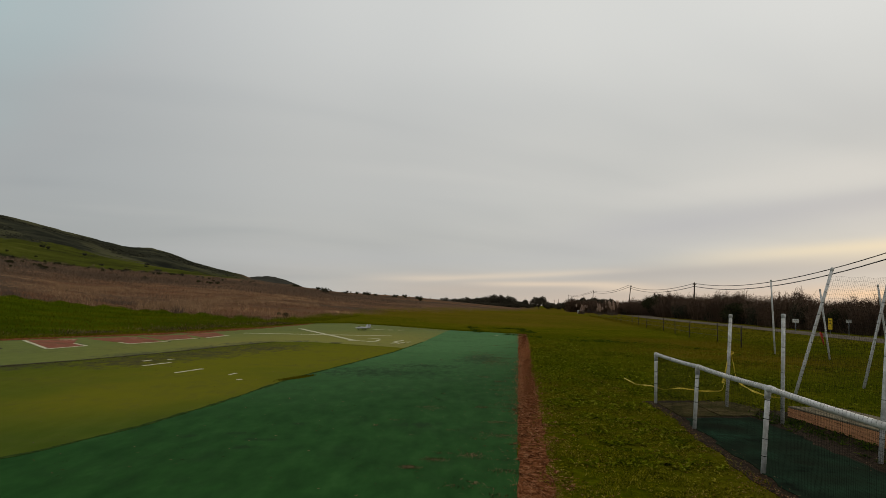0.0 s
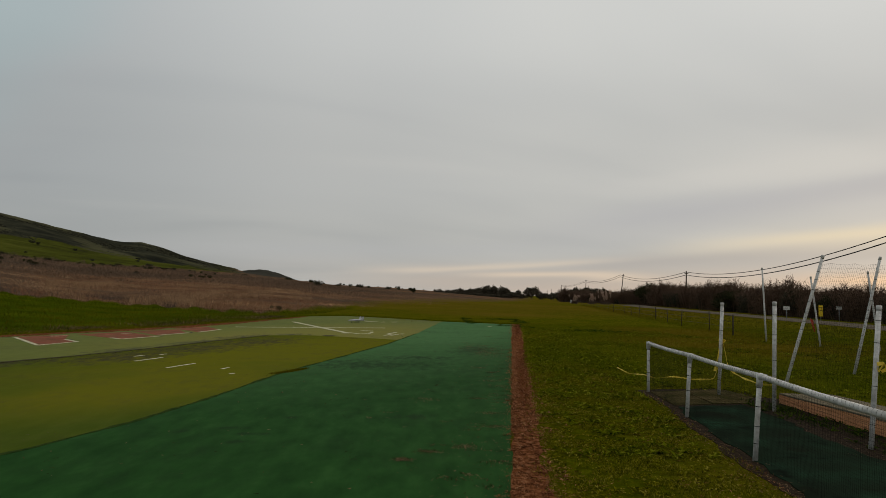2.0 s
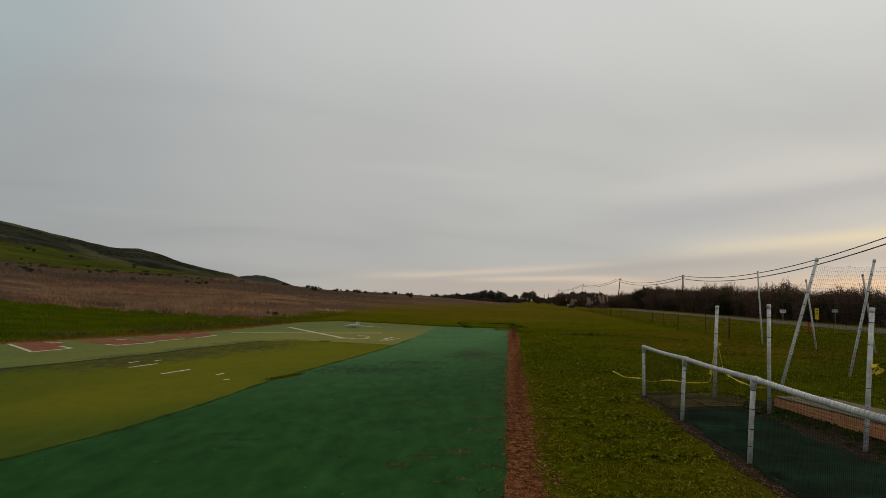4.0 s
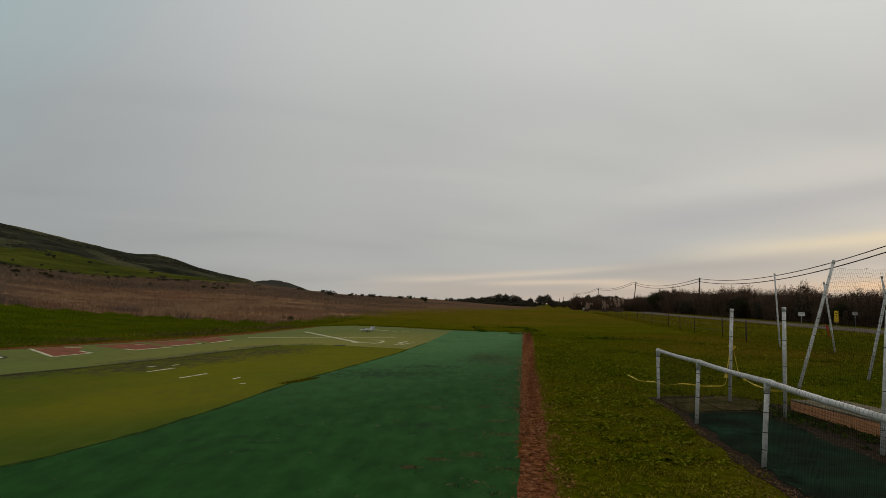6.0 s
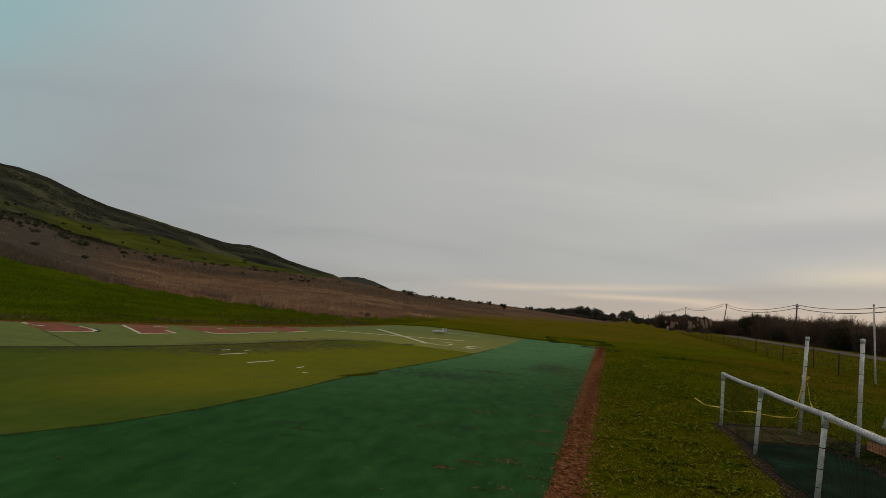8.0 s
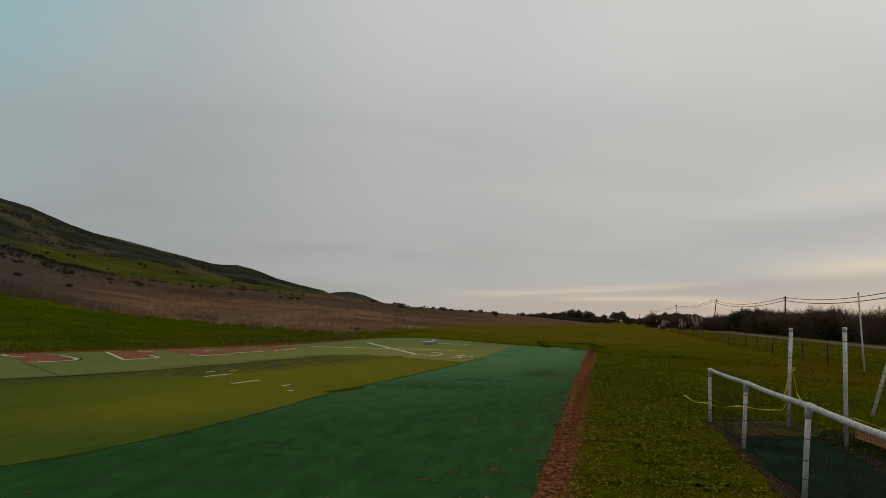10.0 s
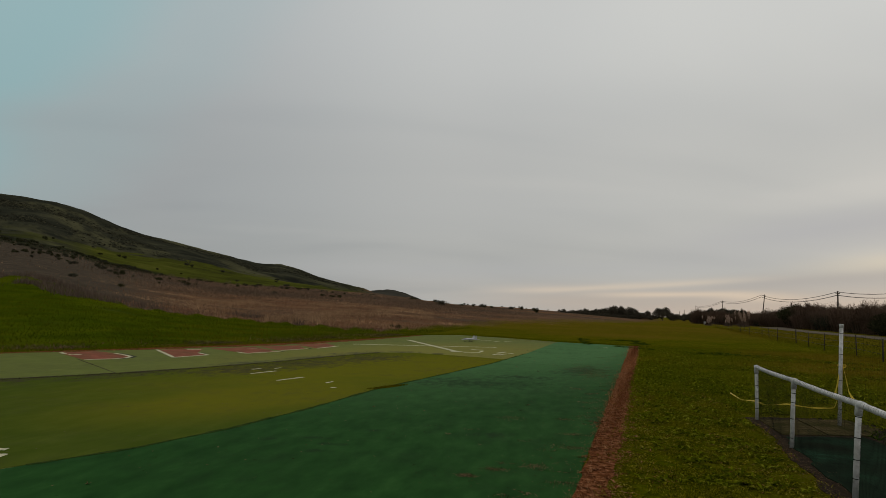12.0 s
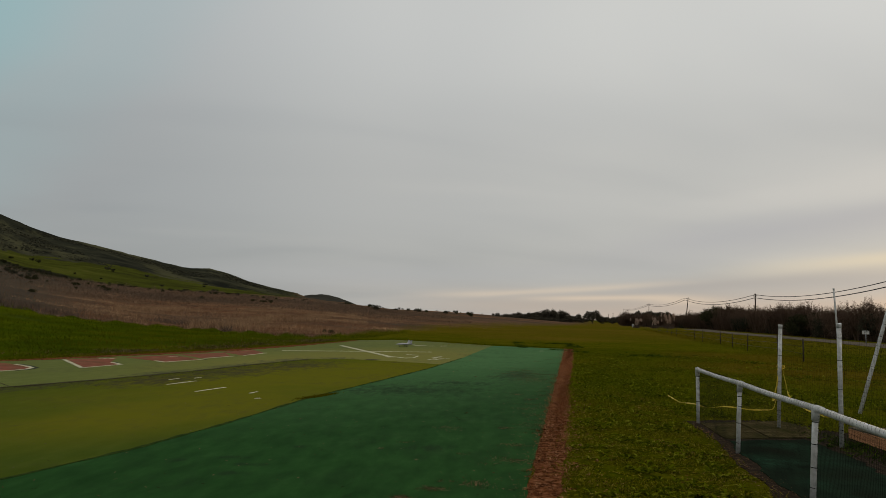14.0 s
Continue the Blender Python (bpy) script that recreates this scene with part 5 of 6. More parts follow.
def far_trees():
    rng = random.Random(8)
    for i in range(30):
        az = 0.2 + 6.9 * i / 29 + rng.uniform(-0.1, 0.1)
        high = 0.55 + 0.30 * math.exp(-((az - 4.4) / 2.0) ** 2) + rng.uniform(-0.12, 0.12)
        tree(i % 3, az, rng.uniform(330, 380), high, "dark evergreen tree in a distant windbreak")
    for i in range(26):
        tree((i + 2) % 3, 0.1 + 7.3 * i / 25 + rng.uniform(-0.1, 0.1), rng.uniform(325, 350), (0.75, 0.75, 0.36 + rng.uniform(-0.06, 0.10)), "low dark tree in a distant windbreak")
    tree(1, 8.25, 300.0, (0.95, 0.95, 1.02), "round dark evergreen tree standing alone")
    tree(0, 8.9, 310.0, 0.62, "small dark evergreen tree across the field")
    for i in range(22):
        az = 9.3 + 5.6 * i / 21
        tree((i + 1) % 3, az, rng.uniform(250, 330), 0.45 + 0.35 * min(1, max(0, (az - 10) / 2.0)) + rng.uniform(-0.1, 0.1), "dark evergreen tree at the field's far corner")
    for az, r, s in ((18.2, 170, 0.98), (18.8, 172, 0.86), (19.5, 168, 0.66), (16.4, 196, 0.66), (24.1, 110, 0.62), (24.5, 111, 0.52), (31.5, 80, 0.45)):
        tree(3, az, r, s, "dense dark evergreen bush in the hedge")


far_trees()


def pampas():
    rng = random.Random(4)
    x, y = bearing(13.7, 168.0)
    for k, (dx, dy, s) in enumerate(((2.4, 0.6, 1.35), (-1.0, 0, 0.95), (-5.2, 1.5, 0.8))):
        t = thing("pampas_grass", "clump of pampas grass with pale plumes", "plant", pose(x + dx, y + dy, 0), group="pampas clumps")
        r = np.random.default_rng(40 + k)
        p = np.concatenate([r.normal(0, 0.45 * s, (300, 2)), np.zeros((300, 1))], 1)
        part("leaf_tuft", blades("leaf_tuft", p, r.uniform(0.5, 1.2, 300) * s, np.full(300, 0.05), 1.2, M_SCRUB, 5 + k), t)
        heads = []
        for _ in range(22):
            h = rng.uniform(1.0, 2.5)
            heads.append((rng.gauss(0, 0.34 * h) * s, rng.gauss(0, 0.34 * h) * s, h * s))
        part("plume_head", leaf_cloud("plume_head", heads, [(0.14 * s, 0.14 * s, 0.46 * s)] * 22, 1900, 0.08, M_PLUME, 70 + k), t)


pampas()


def hill_shrubs():
    rng = random.Random(21)
    kinds = []
    for s in range(3):
        lobes = [(rng.uniform(-0.7, 0.7), rng.uniform(-0.5, 0.5), rng.uniform(0.35, 0.8)) for _ in range(5)]
        kinds.append(leaf_cloud("shrub", lobes, [(0.6, 0.6, 0.45)] * 5, 420, 0.13, M_LEAF if s < 2 else M_SHRUB, 60 + s))
    spots = []
    for i in range(104):
        az = rng.uniform(-47, -16)
        r = rng.choice((rng.uniform(212, 236), rng.uniform(205, 232), rng.uniform(150, 215)))
        spots.append((az, r, rng.uniform(0.25, 0.6) + 0.5 * rng.random() ** 4))
    for i in range(92):
        u = rng.random()
        spots.append((-45.5 + 10.5 * u, 236.0 - 6 * u + rng.gauss(0, 6.5 - 4.5 * u), rng.uniform(0.4, 0.95)))
    for i in range(64):
        spots.append((rng.uniform(-46, -32), rng.uniform(140, 232), rng.uniform(0.3, 0.8)))
    for i in range(26):
        spots.append((-35 + 14 * rng.random(), 222.0 + rng.gauss(0, 6), rng.uniform(0.35, 0.85)))
    for i in range(14):
        spots.append((rng.uniform(-46, -22), rng.uniform(240, 320), rng.uniform(0.6, 1.2)))
    for az in (-12.1, -11.9, -10.6, -9.9, -8.5, -8.2, -7.0, -6.8, -5.2, -4.1, -3.1, -2.4, -1.2, -0.3, 0.5):
        spots.append((az, 505.0, rng.uniform(0.7, 1.4)))
    for i in range(14):
        spots.append((-16.4 + 0.2 * i + rng.uniform(-0.15, 0.15), 470.0 + rng.uniform(-12, 12), rng.uniform(0.6, 1.1)))
    for i in range(16):
        spots.append((rng.uniform(-14, -1), rng.uniform(180, 330), rng.uniform(0.8, 1.5)))
    for az, r, s in ((-13.95, 52.0, 0.36), (-14.4, 53.0, 0.24), (-40.0, 96.0, 0.7), (-36.6, 100.0, 0.6)):
        spots.append((az, r, s))
    for i, (az, r, s) in enumerate(spots):
        x, y = bearing(az, r)
        z = float(lie(np.array([x]), np.array([y]))[0][0])
        t = thing("shrub", "low dark rounded shrub on the dry slope", "shrub", pose(x, y, z - 0.1 * s, 0, 0, rng.uniform(0, 360)), group="shrubs on the slope")
        part("foliage", kinds[i % 3], t)
        t.scale = (s * rng.uniform(0.7, 1.1), s * 0.85, s * rng.uniform(0.75, 1.15))


hill_shrubs()


# ---- model jet ----
def model_jet():
    t = thing("model_jet", "small grey foam model jet with twin fins", "model aircraft", pose(-4.60, 35.2, ON_OUTER, 0, 0, 140))
    zb = 0.13

    def body(bm):
        rings = [(0.56, 0.004, 0.004, 0.0), (0.48, 0.022, 0.020, 0.0), (0.34, 0.045, 0.045, 0.005), (0.18, 0.065, 0.055, 0.012), (0.0, 0.095, 0.052, 0.008), (-0.22, 0.10, 0.048, 0.004), (-0.42, 0.075, 0.036, 0.0), (-0.50, 0.060, 0.030, 0.0)]
        loops = [[bm.verts.new((w * math.cos(a), y, zb + dz + h * math.sin(a))) for a in (6.283 * k / 12 for k in range(12))] for y, w, h, dz in rings]
        for p, q in zip(loops, loops[1:]):
            for k in range(12):
                bm.faces.new((p[k], p[(k + 1) % 12], q[(k + 1) % 12], q[k]))
        bm.faces.new(loops[0][::-1])
        bm.faces.new(loops[-1])

    part("fuselage", bm_mesh("fuselage", body, M_FOAM, True), t)

    def plate(name, pts, thick, parent, m=None, label=""):
        def build(bm):
            lo = [bm.verts.new((x, y, -thick / 2)) for x, y in pts]
            hi = [bm.verts.new((x, y, thick / 2)) for x, y in pts]
            n = len(pts)
            bm.faces.new(lo[::-1])
            bm.faces.new(hi)
            for k in range(n):
                bm.faces.new((lo[k], lo[(k + 1) % n], hi[(k + 1) % n], hi[k]))
        return part(name, bm_mesh(name, build, M_FOAM), parent, label, m)

    for s in (1, -1):
        plate("wing", [(s * 0.07, 0.14), (s * 0.10, 0.10), (s * 0.42, -0.17), (s * 0.42, -0.25), (s * 0.08, -0.27)], 0.016, t, pose(0, 0, zb + 0.012))
        plate("tailplane", [(s * 0.06, -0.38), (s * 0.25, -0.50), (s * 0.25, -0.57), (s * 0.07, -0.53)], 0.010, t, pose(0, 0, zb))
        plate("fin", [(0.0, -0.27), (0.18, -0.41), (0.18, -0.49), (0.0, -0.48)], 0.012, t, pose(s * 0.075, 0, zb + 0.02, 0, -78 if s > 0 else -102, 0))
        wheel = part("main_wheel", tube("main_wheel", [(s * 0.10 - 0.012, -0.12, 0.034), (s * 0.10 + 0.012, -0.12, 0.034)], 0.034, M_DARK, 14, False), t, "black rubber wheel")
        part("strut", tube("strut", [(s * 0.10, -0.12, 0.034), (s * 0.085, -0.12, zb - 0.02)], 0.006, M_STEEL, 6), wheel)
        part("nozzle", tube("nozzle", [(s * 0.035, -0.49, zb), (s * 0.035, -0.56, zb)], [0.032, 0.026], M_DARK, 12), t, "black exhaust nozzle")
        plate("stripe", [(s * 0.20, 0.0), (s * 0.24, -0.03), (s * 0.24, -0.25), (s * 0.20, -0.25)], 0.002, t, pose(0, 0, zb + 0.023))
    part("canopy", tube("canopy", [(0, 0.38, zb + 0.035), (0, 0.30, zb + 0.052), (0, 0.20, zb + 0.055), (0, 0.10, zb + 0.05)], [0.006, 0.026, 0.030, 0.008], M_CANOPY, 12), t, "smoked canopy")
    nose = part("nose_wheel", tube("nose_wheel", [(-0.01, 0.30, 0.028), (0.01, 0.30, 0.028)], 0.028, M_DARK, 14, False), t, "black rubber wheel")
    part("strut", tube("strut", [(0, 0.30, 0.028), (0, 0.30, zb - 0.02)], 0.006, M_STEEL, 6), nose)


model_jet()


# ---- grass and litter ----
def scatter(n, xs, ys, seed, keep):
    rng = np.random.default_rng(seed)
    x, y = rng.uniform(*xs, n), rng.uniform(*ys, n)
    k = keep(x, y, rng)
    x, y = x[k], y[k]
    return np.stack([x, y, lie(x, y)[0] - 0.01], 1), rng


def clumpy(x, y, scale, seed):
    return np.array([noise.noise(Vector((a * scale, b * scale, seed))) for a, b in zip(x, y)])


def stuff(name, me, label, category):
    return tagged(new(name, me), label, category, kind="stuff")


VX = np.array([0.18, 0.80, 1.08, 1.40, 2.14, 3.1, 4.6])
VY = np.array([-10, 5.8, 8.2, 10.8, 17.5, 25.0, 38.0])
PX, PY = np.array([2.55, 3.02, 3.30, 3.50, 3.52]), np.array([1.5, 6.4, 9.2, 10.3, 12.1])


def outside_pen(x, y):
    inside = (x > np.interp(y, PY, PX)) & (x < np.where(y > 11.4, 5.3, 6.5)) & (y < 12.3)
    return ~inside


p, rng = scatter(170000, (0.7, 3.9), (3.0, 17.0), 31, lambda x, y, r: (r.random(len(x)) < np.clip(2.6 - y / 6.5, 0, 1)) & (x > np.interp(y, VY, VX) + 0.14 * r.normal(size=len(x)) + 0.2 * clumpy(x, y, 1.5, 41.0)) & outside_pen(x - 0.06 + 0.16 * np.abs(r.normal(size=len(x))), y) & (clumpy(x, y, 2.2, 9.0) + 0.5 * clumpy(x, y, 6.0, 10.0) > r.normal(0.0, 0.15, len(x))))
q = clumpy(p[:, 0], p[:, 1], 3.0, 1.0)
stuff("lawn_grass", blades("lawn_grass", p, rng.uniform(0.016, 0.044, len(p)) * (1 + 1.1 * np.clip(q, -0.6, 0.9)), rng.uniform(0.004, 0.009, len(p)), 1.4, M_BLADE, 1), "short leafy green lawn grass beside the runway", "grass")


def rosettes(n, xs, ys, seed, keep, leaf, wide):
    """Broad-leaved weeds: several leaves spread from one crown."""
    c, r = scatter(n, xs, ys, seed, keep)
    k = 8
    m = len(c) * k
    c = np.repeat(c, k, 0)
    size = np.repeat(r.uniform(0.5, 1.3, m // k), k) * r.uniform(0.7, 1.2, m)
    az = r.uniform(0, 2 * np.pi, m)
    out = np.stack([np.cos(az), np.sin(az), 0 * az], 1)
    side = np.stack([-np.sin(az), np.cos(az), 0 * az], 1)
    up = np.array([0, 0, 1.0])
    lift = r.uniform(0.25, 0.8, m)[:, None]
    L, w = (leaf * size)[:, None], (wide * size)[:, None]
    a = c + out * 0.004
    b1, b2 = c + out * L * 0.45 + up * L * lift * 0.55 - side * w, c + out * L * 0.45 + up * L * lift * 0.55 + side * w
    mid = c + out * L * 0.5 + up * L * lift * 0.48
    tip = c + out * L + up * L * lift * r.uniform(0.2, 0.8, m)[:, None]
    v = np.stack([a, b1, mid, b2, tip], 1).reshape(-1, 3)
    i = np.arange(m)[:, None] * 5
    f = np.concatenate([i + [0, 2, 1], i + [0, 3, 2], i + [1, 2, 4], i + [2, 3, 4]], 1).reshape(-1, 3)
    return v, f


v, f = rosettes(21000, (0.7, 4.4), (3.0, 22.0), 81, lambda x, y, r: (r.random(len(x)) < np.clip(1.9 - y / 11.5, 0, 1)) & (x > np.interp(y, VY, VX) + 0.05 + 0.06 * r.normal(size=len(x))) & outside_pen(x + 0.16 * np.abs(r.normal(size=len(x))), y) & (clumpy(x, y, 2.6, 14.0) > r.normal(-0.12, 0.15, len(x))), 0.046, 0.0070)
stuff("lawn_weeds", quick_mesh("lawn_weeds", v, f, M_BLADE), "broad-leaved weeds among the lawn grass", "weeds")
v, f = rosettes(15000, (1.5, 16.0), (8.0, 34.0), 82, lambda x, y, r: (x > np.interp(y, VY, VX) + 0.1) & outside_pen(x, y) & ~((y < 14) & (x < 3.5)) & (x < 2 + 0.7 * y) & (clumpy(x, y, 0.35, 4.0) > r.normal(0.02, 0.12, len(x))), 0.10, 0.016)
v3, f3 = rosettes(9000, (0.9, 4.6), (7.0, 26.0), 85, lambda x, y, r: (x > np.interp(y, VY, VX) + 0.08) & outside_pen(x + 0.12, y) & (clumpy(x, y, 1.1, 15.0) + 0.5 * clumpy(x, y, 3.3, 16.0) > r.normal(0.02, 0.14, len(x))), 0.095, 0.014)
stuff("lawn_weeds", quick_mesh("lawn_weeds", v3, f3, M_GREENLEAF), "larger leafy weeds farther along the lawn", "weeds")
v4, f4 = rosettes(240, (4.85, 5.55), (4.4, 10.6), 86, lambda x, y, r: clumpy(x, y, 1.3, 19.0) > r.normal(0.0, 0.15, len(x)), 0.12, 0.013)
stuff("pen_weeds", quick_mesh("pen_weeds", v4, f4, M_WEED), "dark leafy weeds sprouting by the timber platform", "weeds")
v2, f2 = rosettes(2600, (1.5, 11.5), (29.0, 47.0), 83, lambda x, y, r: (clumpy(x, y, 0.45, 6.0) > r.normal(0.12, 0.08, len(x))) & ((np.abs(y - 36.5 + 0.9 * (x - 5.0)) < 2.6) | ((y > 39.5) & (x < 5.5))), 0.15, 0.026)
stuff("dark_weeds", quick_mesh("dark_weeds", v2, f2, M_WEED), "low patches of dark green weeds in the field", "weeds")
stuff("field_weeds", quick_mesh("field_weeds", v, f, M_GREENLEAF), "patches of leafy weeds in the field", "weeds")
p, rng = scatter(190000, (1.2, 20.0), (7.5, 40.0), 32, lambda x, y, r: (x > np.interp(y, VY, VX) + 0.05) & outside_pen(x, y) & (r.random(len(x)) < np.where(x < 3.7, np.clip((y - 9) / 6, 0, 1), 1)) & (x < 3 + 0.75 * y) & (r.random(len(x)) < np.clip(1.4 - y / 40, 0.25, 1)))
q = clumpy(p[:, 0], p[:, 1], 1.1, 2.0)
stuff("field_grass", blades("field_grass", p, rng.uniform(0.04, 0.10, len(p)) * (1 + 1.0 * np.clip(q, -0.6, 0.9)), rng.uniform(0.012, 0.028, len(p)), 1.2, M_FIELD, 2, False), "rough green field grass", "grass")
p, rng = scatter(90000, (-12.0, 45.0), (38.0, 135.0), 33, lambda x, y, r: (x < 13 + 0.17 * y) & (r.random(len(x)) < np.clip(1.3 - y / 110, 0.2, 1)) & ((y > 44) | (x > -3)))
stuff("field_grass", blades("field_grass", p, rng.uniform(0.03, 0.08, len(p)), rng.uniform(0.03, 0.08, len(p)), 1.3, M_SHEENFIELD, 3, False), "rough grass far out on the field", "grass")
p, rng = scatter(130000, (-62.0, -8.6), (10.0, 66.0), 34, lambda x, y, r: (x < np.interp(y, [10, 16, 19.4, 23.4, 27.6, 34.5, 44, 66], [-19.0, -16.5, -14.7, -13.0, -11.3, -9.8, -8.4, -8.0]) - 0.05) & (lie(x, y)[2] < r.uniform(0.3, 1.05, len(x))) & (r.random(len(x)) < np.clip(1.4 - np.hypot(x, y) / 75, 0.3, 1)))
q = clumpy(p[:, 0], p[:, 1], 0.7, 5.0)
stuff("lush_grass", blades("lush_grass", p, rng.uniform(0.06, 0.14, len(p)) * (1 + 0.8 * np.clip(q, -0.6, 0.9)), rng.uniform(0.02, 0.05, len(p)), 1.1, M_LUSH, 4, False), "lush green grass between the runway and the scrub", "grass")


def polar(n, az0, az1, r0, r1, seed, keep):
    rng = np.random.default_rng(seed)
    az, r = np.radians(rng.uniform(az0, az1, n)), np.sqrt(rng.uniform(r0**2, r1**2, n))
    x, y = np.sin(az) * r, np.cos(az) * r
    k = keep(x, y, rng)
    x, y = x[k], y[k]
    return np.stack([x, y, lie(x, y)[0] - 0.03], 1), rng


def scrub_grows(x, y, r):
    """Where the dry grass stands: ragged at its near edge, thin on the steep western slope."""
    az = np.degrees(np.arctan2(x, y))
    past = np.hypot(x, y) - np.interp(az, EDGE_AZ, EDGE_R)
    ragged = np.clip(0.5 + past / 9 + 1.5 * clumpy(x, y, 0.16, 17.0) + 0.8 * clumpy(x, y, 0.5, 18.0), 0, 1)
    return r.random(len(x)) < lie(x, y)[2] * 0.75 * np.clip((9 - az) / 9, 0, 1) * ragged * np.clip((az + 40) / 10, 0.03, 1) * np.clip((165 - np.hypot(x, y)) / 60, 0, 1)


p, rng = polar(290000, -56, 9, 44, 165, 35, lambda x, y, r: scrub_grows(x, y, r))
q = clumpy(p[:, 0], p[:, 1], 0.13, 7.0)
stuff("dry_scrub", blades("dry_scrub", p, rng.uniform(0.14, 0.55, len(p)) * (1 + 1.1 * np.clip(q, -0.8, 0.9)) * (0.35 + 0.65 * np.clip(-np.degrees(np.arctan2(p[:, 0], p[:, 1])) / 12, 0, 1)) * (0.42 + 0.58 * np.exp(-np.maximum(0, np.hypot(p[:, 0], p[:, 1]) - np.interp(np.degrees(np.arctan2(p[:, 0], p[:, 1])), EDGE_AZ, EDGE_R)) / 9)), rng.uniform(0.03, 0.08, len(p)), 0.95, M_DRY, 5, False), "tall dry brown grass and reeds", "dry grass")
p, rng = polar(150000, -56, 8, 105, 250, 36, lambda x, y, r: r.random(len(x)) < np.clip(lie(x, y)[2] - lie(x, y)[3], 0, 1) * 0.7 * np.clip((np.hypot(x, y) - 105) / 50, 0, 1) * np.clip((np.degrees(np.arctan2(x, y)) + 41) / 10, 0.08, 1))
q = clumpy(p[:, 0], p[:, 1], 0.07, 8.0)
stuff("dry_scrub", blades("dry_scrub", p, rng.uniform(0.4, 1.0, len(p)) * (1 + 0.9 * np.clip(q, -0.7, 0.8)) * 0.75 * np.clip(-np.degrees(np.arctan2(p[:, 0], p[:, 1])) / 12, 0.15, 1), rng.uniform(0.05, 0.13, len(p)), 1.1, M_GREYDRY, 6, False), "dry brown scrub higher up the slope", "dry grass")

def brush():
    rng = np.random.default_rng(90)
    n = 60000
    az, r = np.radians(rng.uniform(-55, -12, n)), np.sqrt(rng.uniform(200.0**2, 490.0**2, n))
    x, y = np.sin(az) * r, np.cos(az) * r
    z, lush, scrub, pasture, upper = lie(x, y)
    lump = clumpy(x, y, 0.03, 11.0) + 0.6 * clumpy(x, y, 0.11, 12.0)
    k = rng.random(n) < upper * np.clip(0.35 + 1.6 * lump, 0.03, 1)
    p = np.stack([x[k], y[k], z[k] - 0.2], 1)
    m = len(p)
    stuff("hillside_brush", blades("hillside_brush", p, rng.uniform(0.2, 0.65, m), rng.uniform(0.8, 2.4, m), 0.9, M_SHRUB, 91, False), "dark low brush covering the upper hillside", "brush")


brush()

p, rng = polar(100000, -50, -2, 56, 235, 40, lambda x, y, r: (np.degrees(np.arctan2(x, y)) > r.normal(-34, 2, len(x))) & (lie(x, y)[2] > 0.6) & (lie(x, y)[3] < 0.3) & (clumpy(x, y, 0.045, 31.0) + 0.7 * clumpy(x, y, 0.17, 32.0) > r.normal(0.24, 0.05, len(x))))
stuff("scrub_clumps", blades("scrub_clumps", p, rng.uniform(0.12, 0.42, len(p)), rng.uniform(0.03, 0.08, len(p)), 1.0, M_GREYDRY, 41, False), "low dark brown scrub among the dry grass", "brush")
p, rng = polar(60000, -47, -22, 50, 100, 38, lambda x, y, r: (lie(x, y)[2] > 0.3) & (np.hypot(x, y) < np.interp(np.degrees(np.arctan2(x, y)), EDGE_AZ, EDGE_R) + 9) & (clumpy(x, y, 0.12, 21.0) > r.normal(0.16, 0.10, len(x))))
stuff("dark_reeds", blades("dark_reeds", p, rng.uniform(0.30, 0.75, len(p)), rng.uniform(0.02, 0.05, len(p)), 0.7, M_REED, 39, False), "dark grey reeds at the foot of the slope", "reeds")

p, rng = polar(120000, -31, -11, 50, 120, 44, lambda x, y, r: (lie(x, y)[2] > 0.4) & (clumpy(x, y, 0.10, 51.0) + 0.6 * clumpy(x, y, 0.35, 52.0) > r.normal(0.34, 0.08, len(x))))
stuff("pale_reeds", blades("pale_reeds", p, rng.uniform(0.25, 0.75, len(p)) * np.interp(np.hypot(p[:, 0], p[:, 1]), [50, 120], [1.0, 0.7]), rng.uniform(0.025, 0.06, len(p)), 0.8, M_PALE, 45, False), "pale tan reed tops in the dry scrub", "reeds")


def reeds_reach(x, y, r):
    # a tongue of reeds that runs out into the lush grass
    az, far = np.degrees(np.arctan2(x, y)), np.hypot(x, y)
    past = far - np.interp(az, EDGE_AZ, EDGE_R)
    return (past > -9 + 5 * clumpy(x, y, 0.2, 23.0)) & (past < 3) & (np.abs(az + 38.5 - 0.5 * past) < 2.2) & (clumpy(x, y, 0.3, 24.0) > r.normal(-0.05, 0.12, len(x)))


p, rng = polar(40000, -47, -30, 44, 80, 42, reeds_reach)
stuff("dark_reeds", blades("dark_reeds", p, rng.uniform(0.25, 0.6, len(p)), rng.uniform(0.03, 0.06, len(p)), 0.6, M_REED, 43, False), "dark reeds reaching into the lush grass", "reeds")

# tufts along the runway's far end and the fence foot
rng = np.random.default_rng(37)
u = rng.random(9000)
fx = np.interp(u, [0, 0.12, 0.3, 0.55, 0.72, 1.0], [-9.6, -8.8, -6.6, -3.3, 0.2, 4.8])
fy = np.interp(u, [0, 0.12, 0.3, 0.55, 0.72, 1.0], [35.5, 41.8, 44.4, 42.6, 39.5, 38.0]) + rng.exponential(0.35, 9000)
p = np.stack([fx + rng.normal(0, 0.05, 9000), fy + 0.12, np.zeros(9000)], 1)
stuff("edge_grass", blades("edge_grass", p, rng.uniform(0.03, 0.10, 9000), rng.uniform(0.02, 0.05, 9000), 1.3, M_FIELD, 7, False), "taller green grass at the runway's far end", "grass")
fy = rng.uniform(28, 130, 9000)
p = np.stack([9.75 + 0.150 * fy + rng.normal(0, 0.5, 9000), fy, np.zeros(9000)], 1)
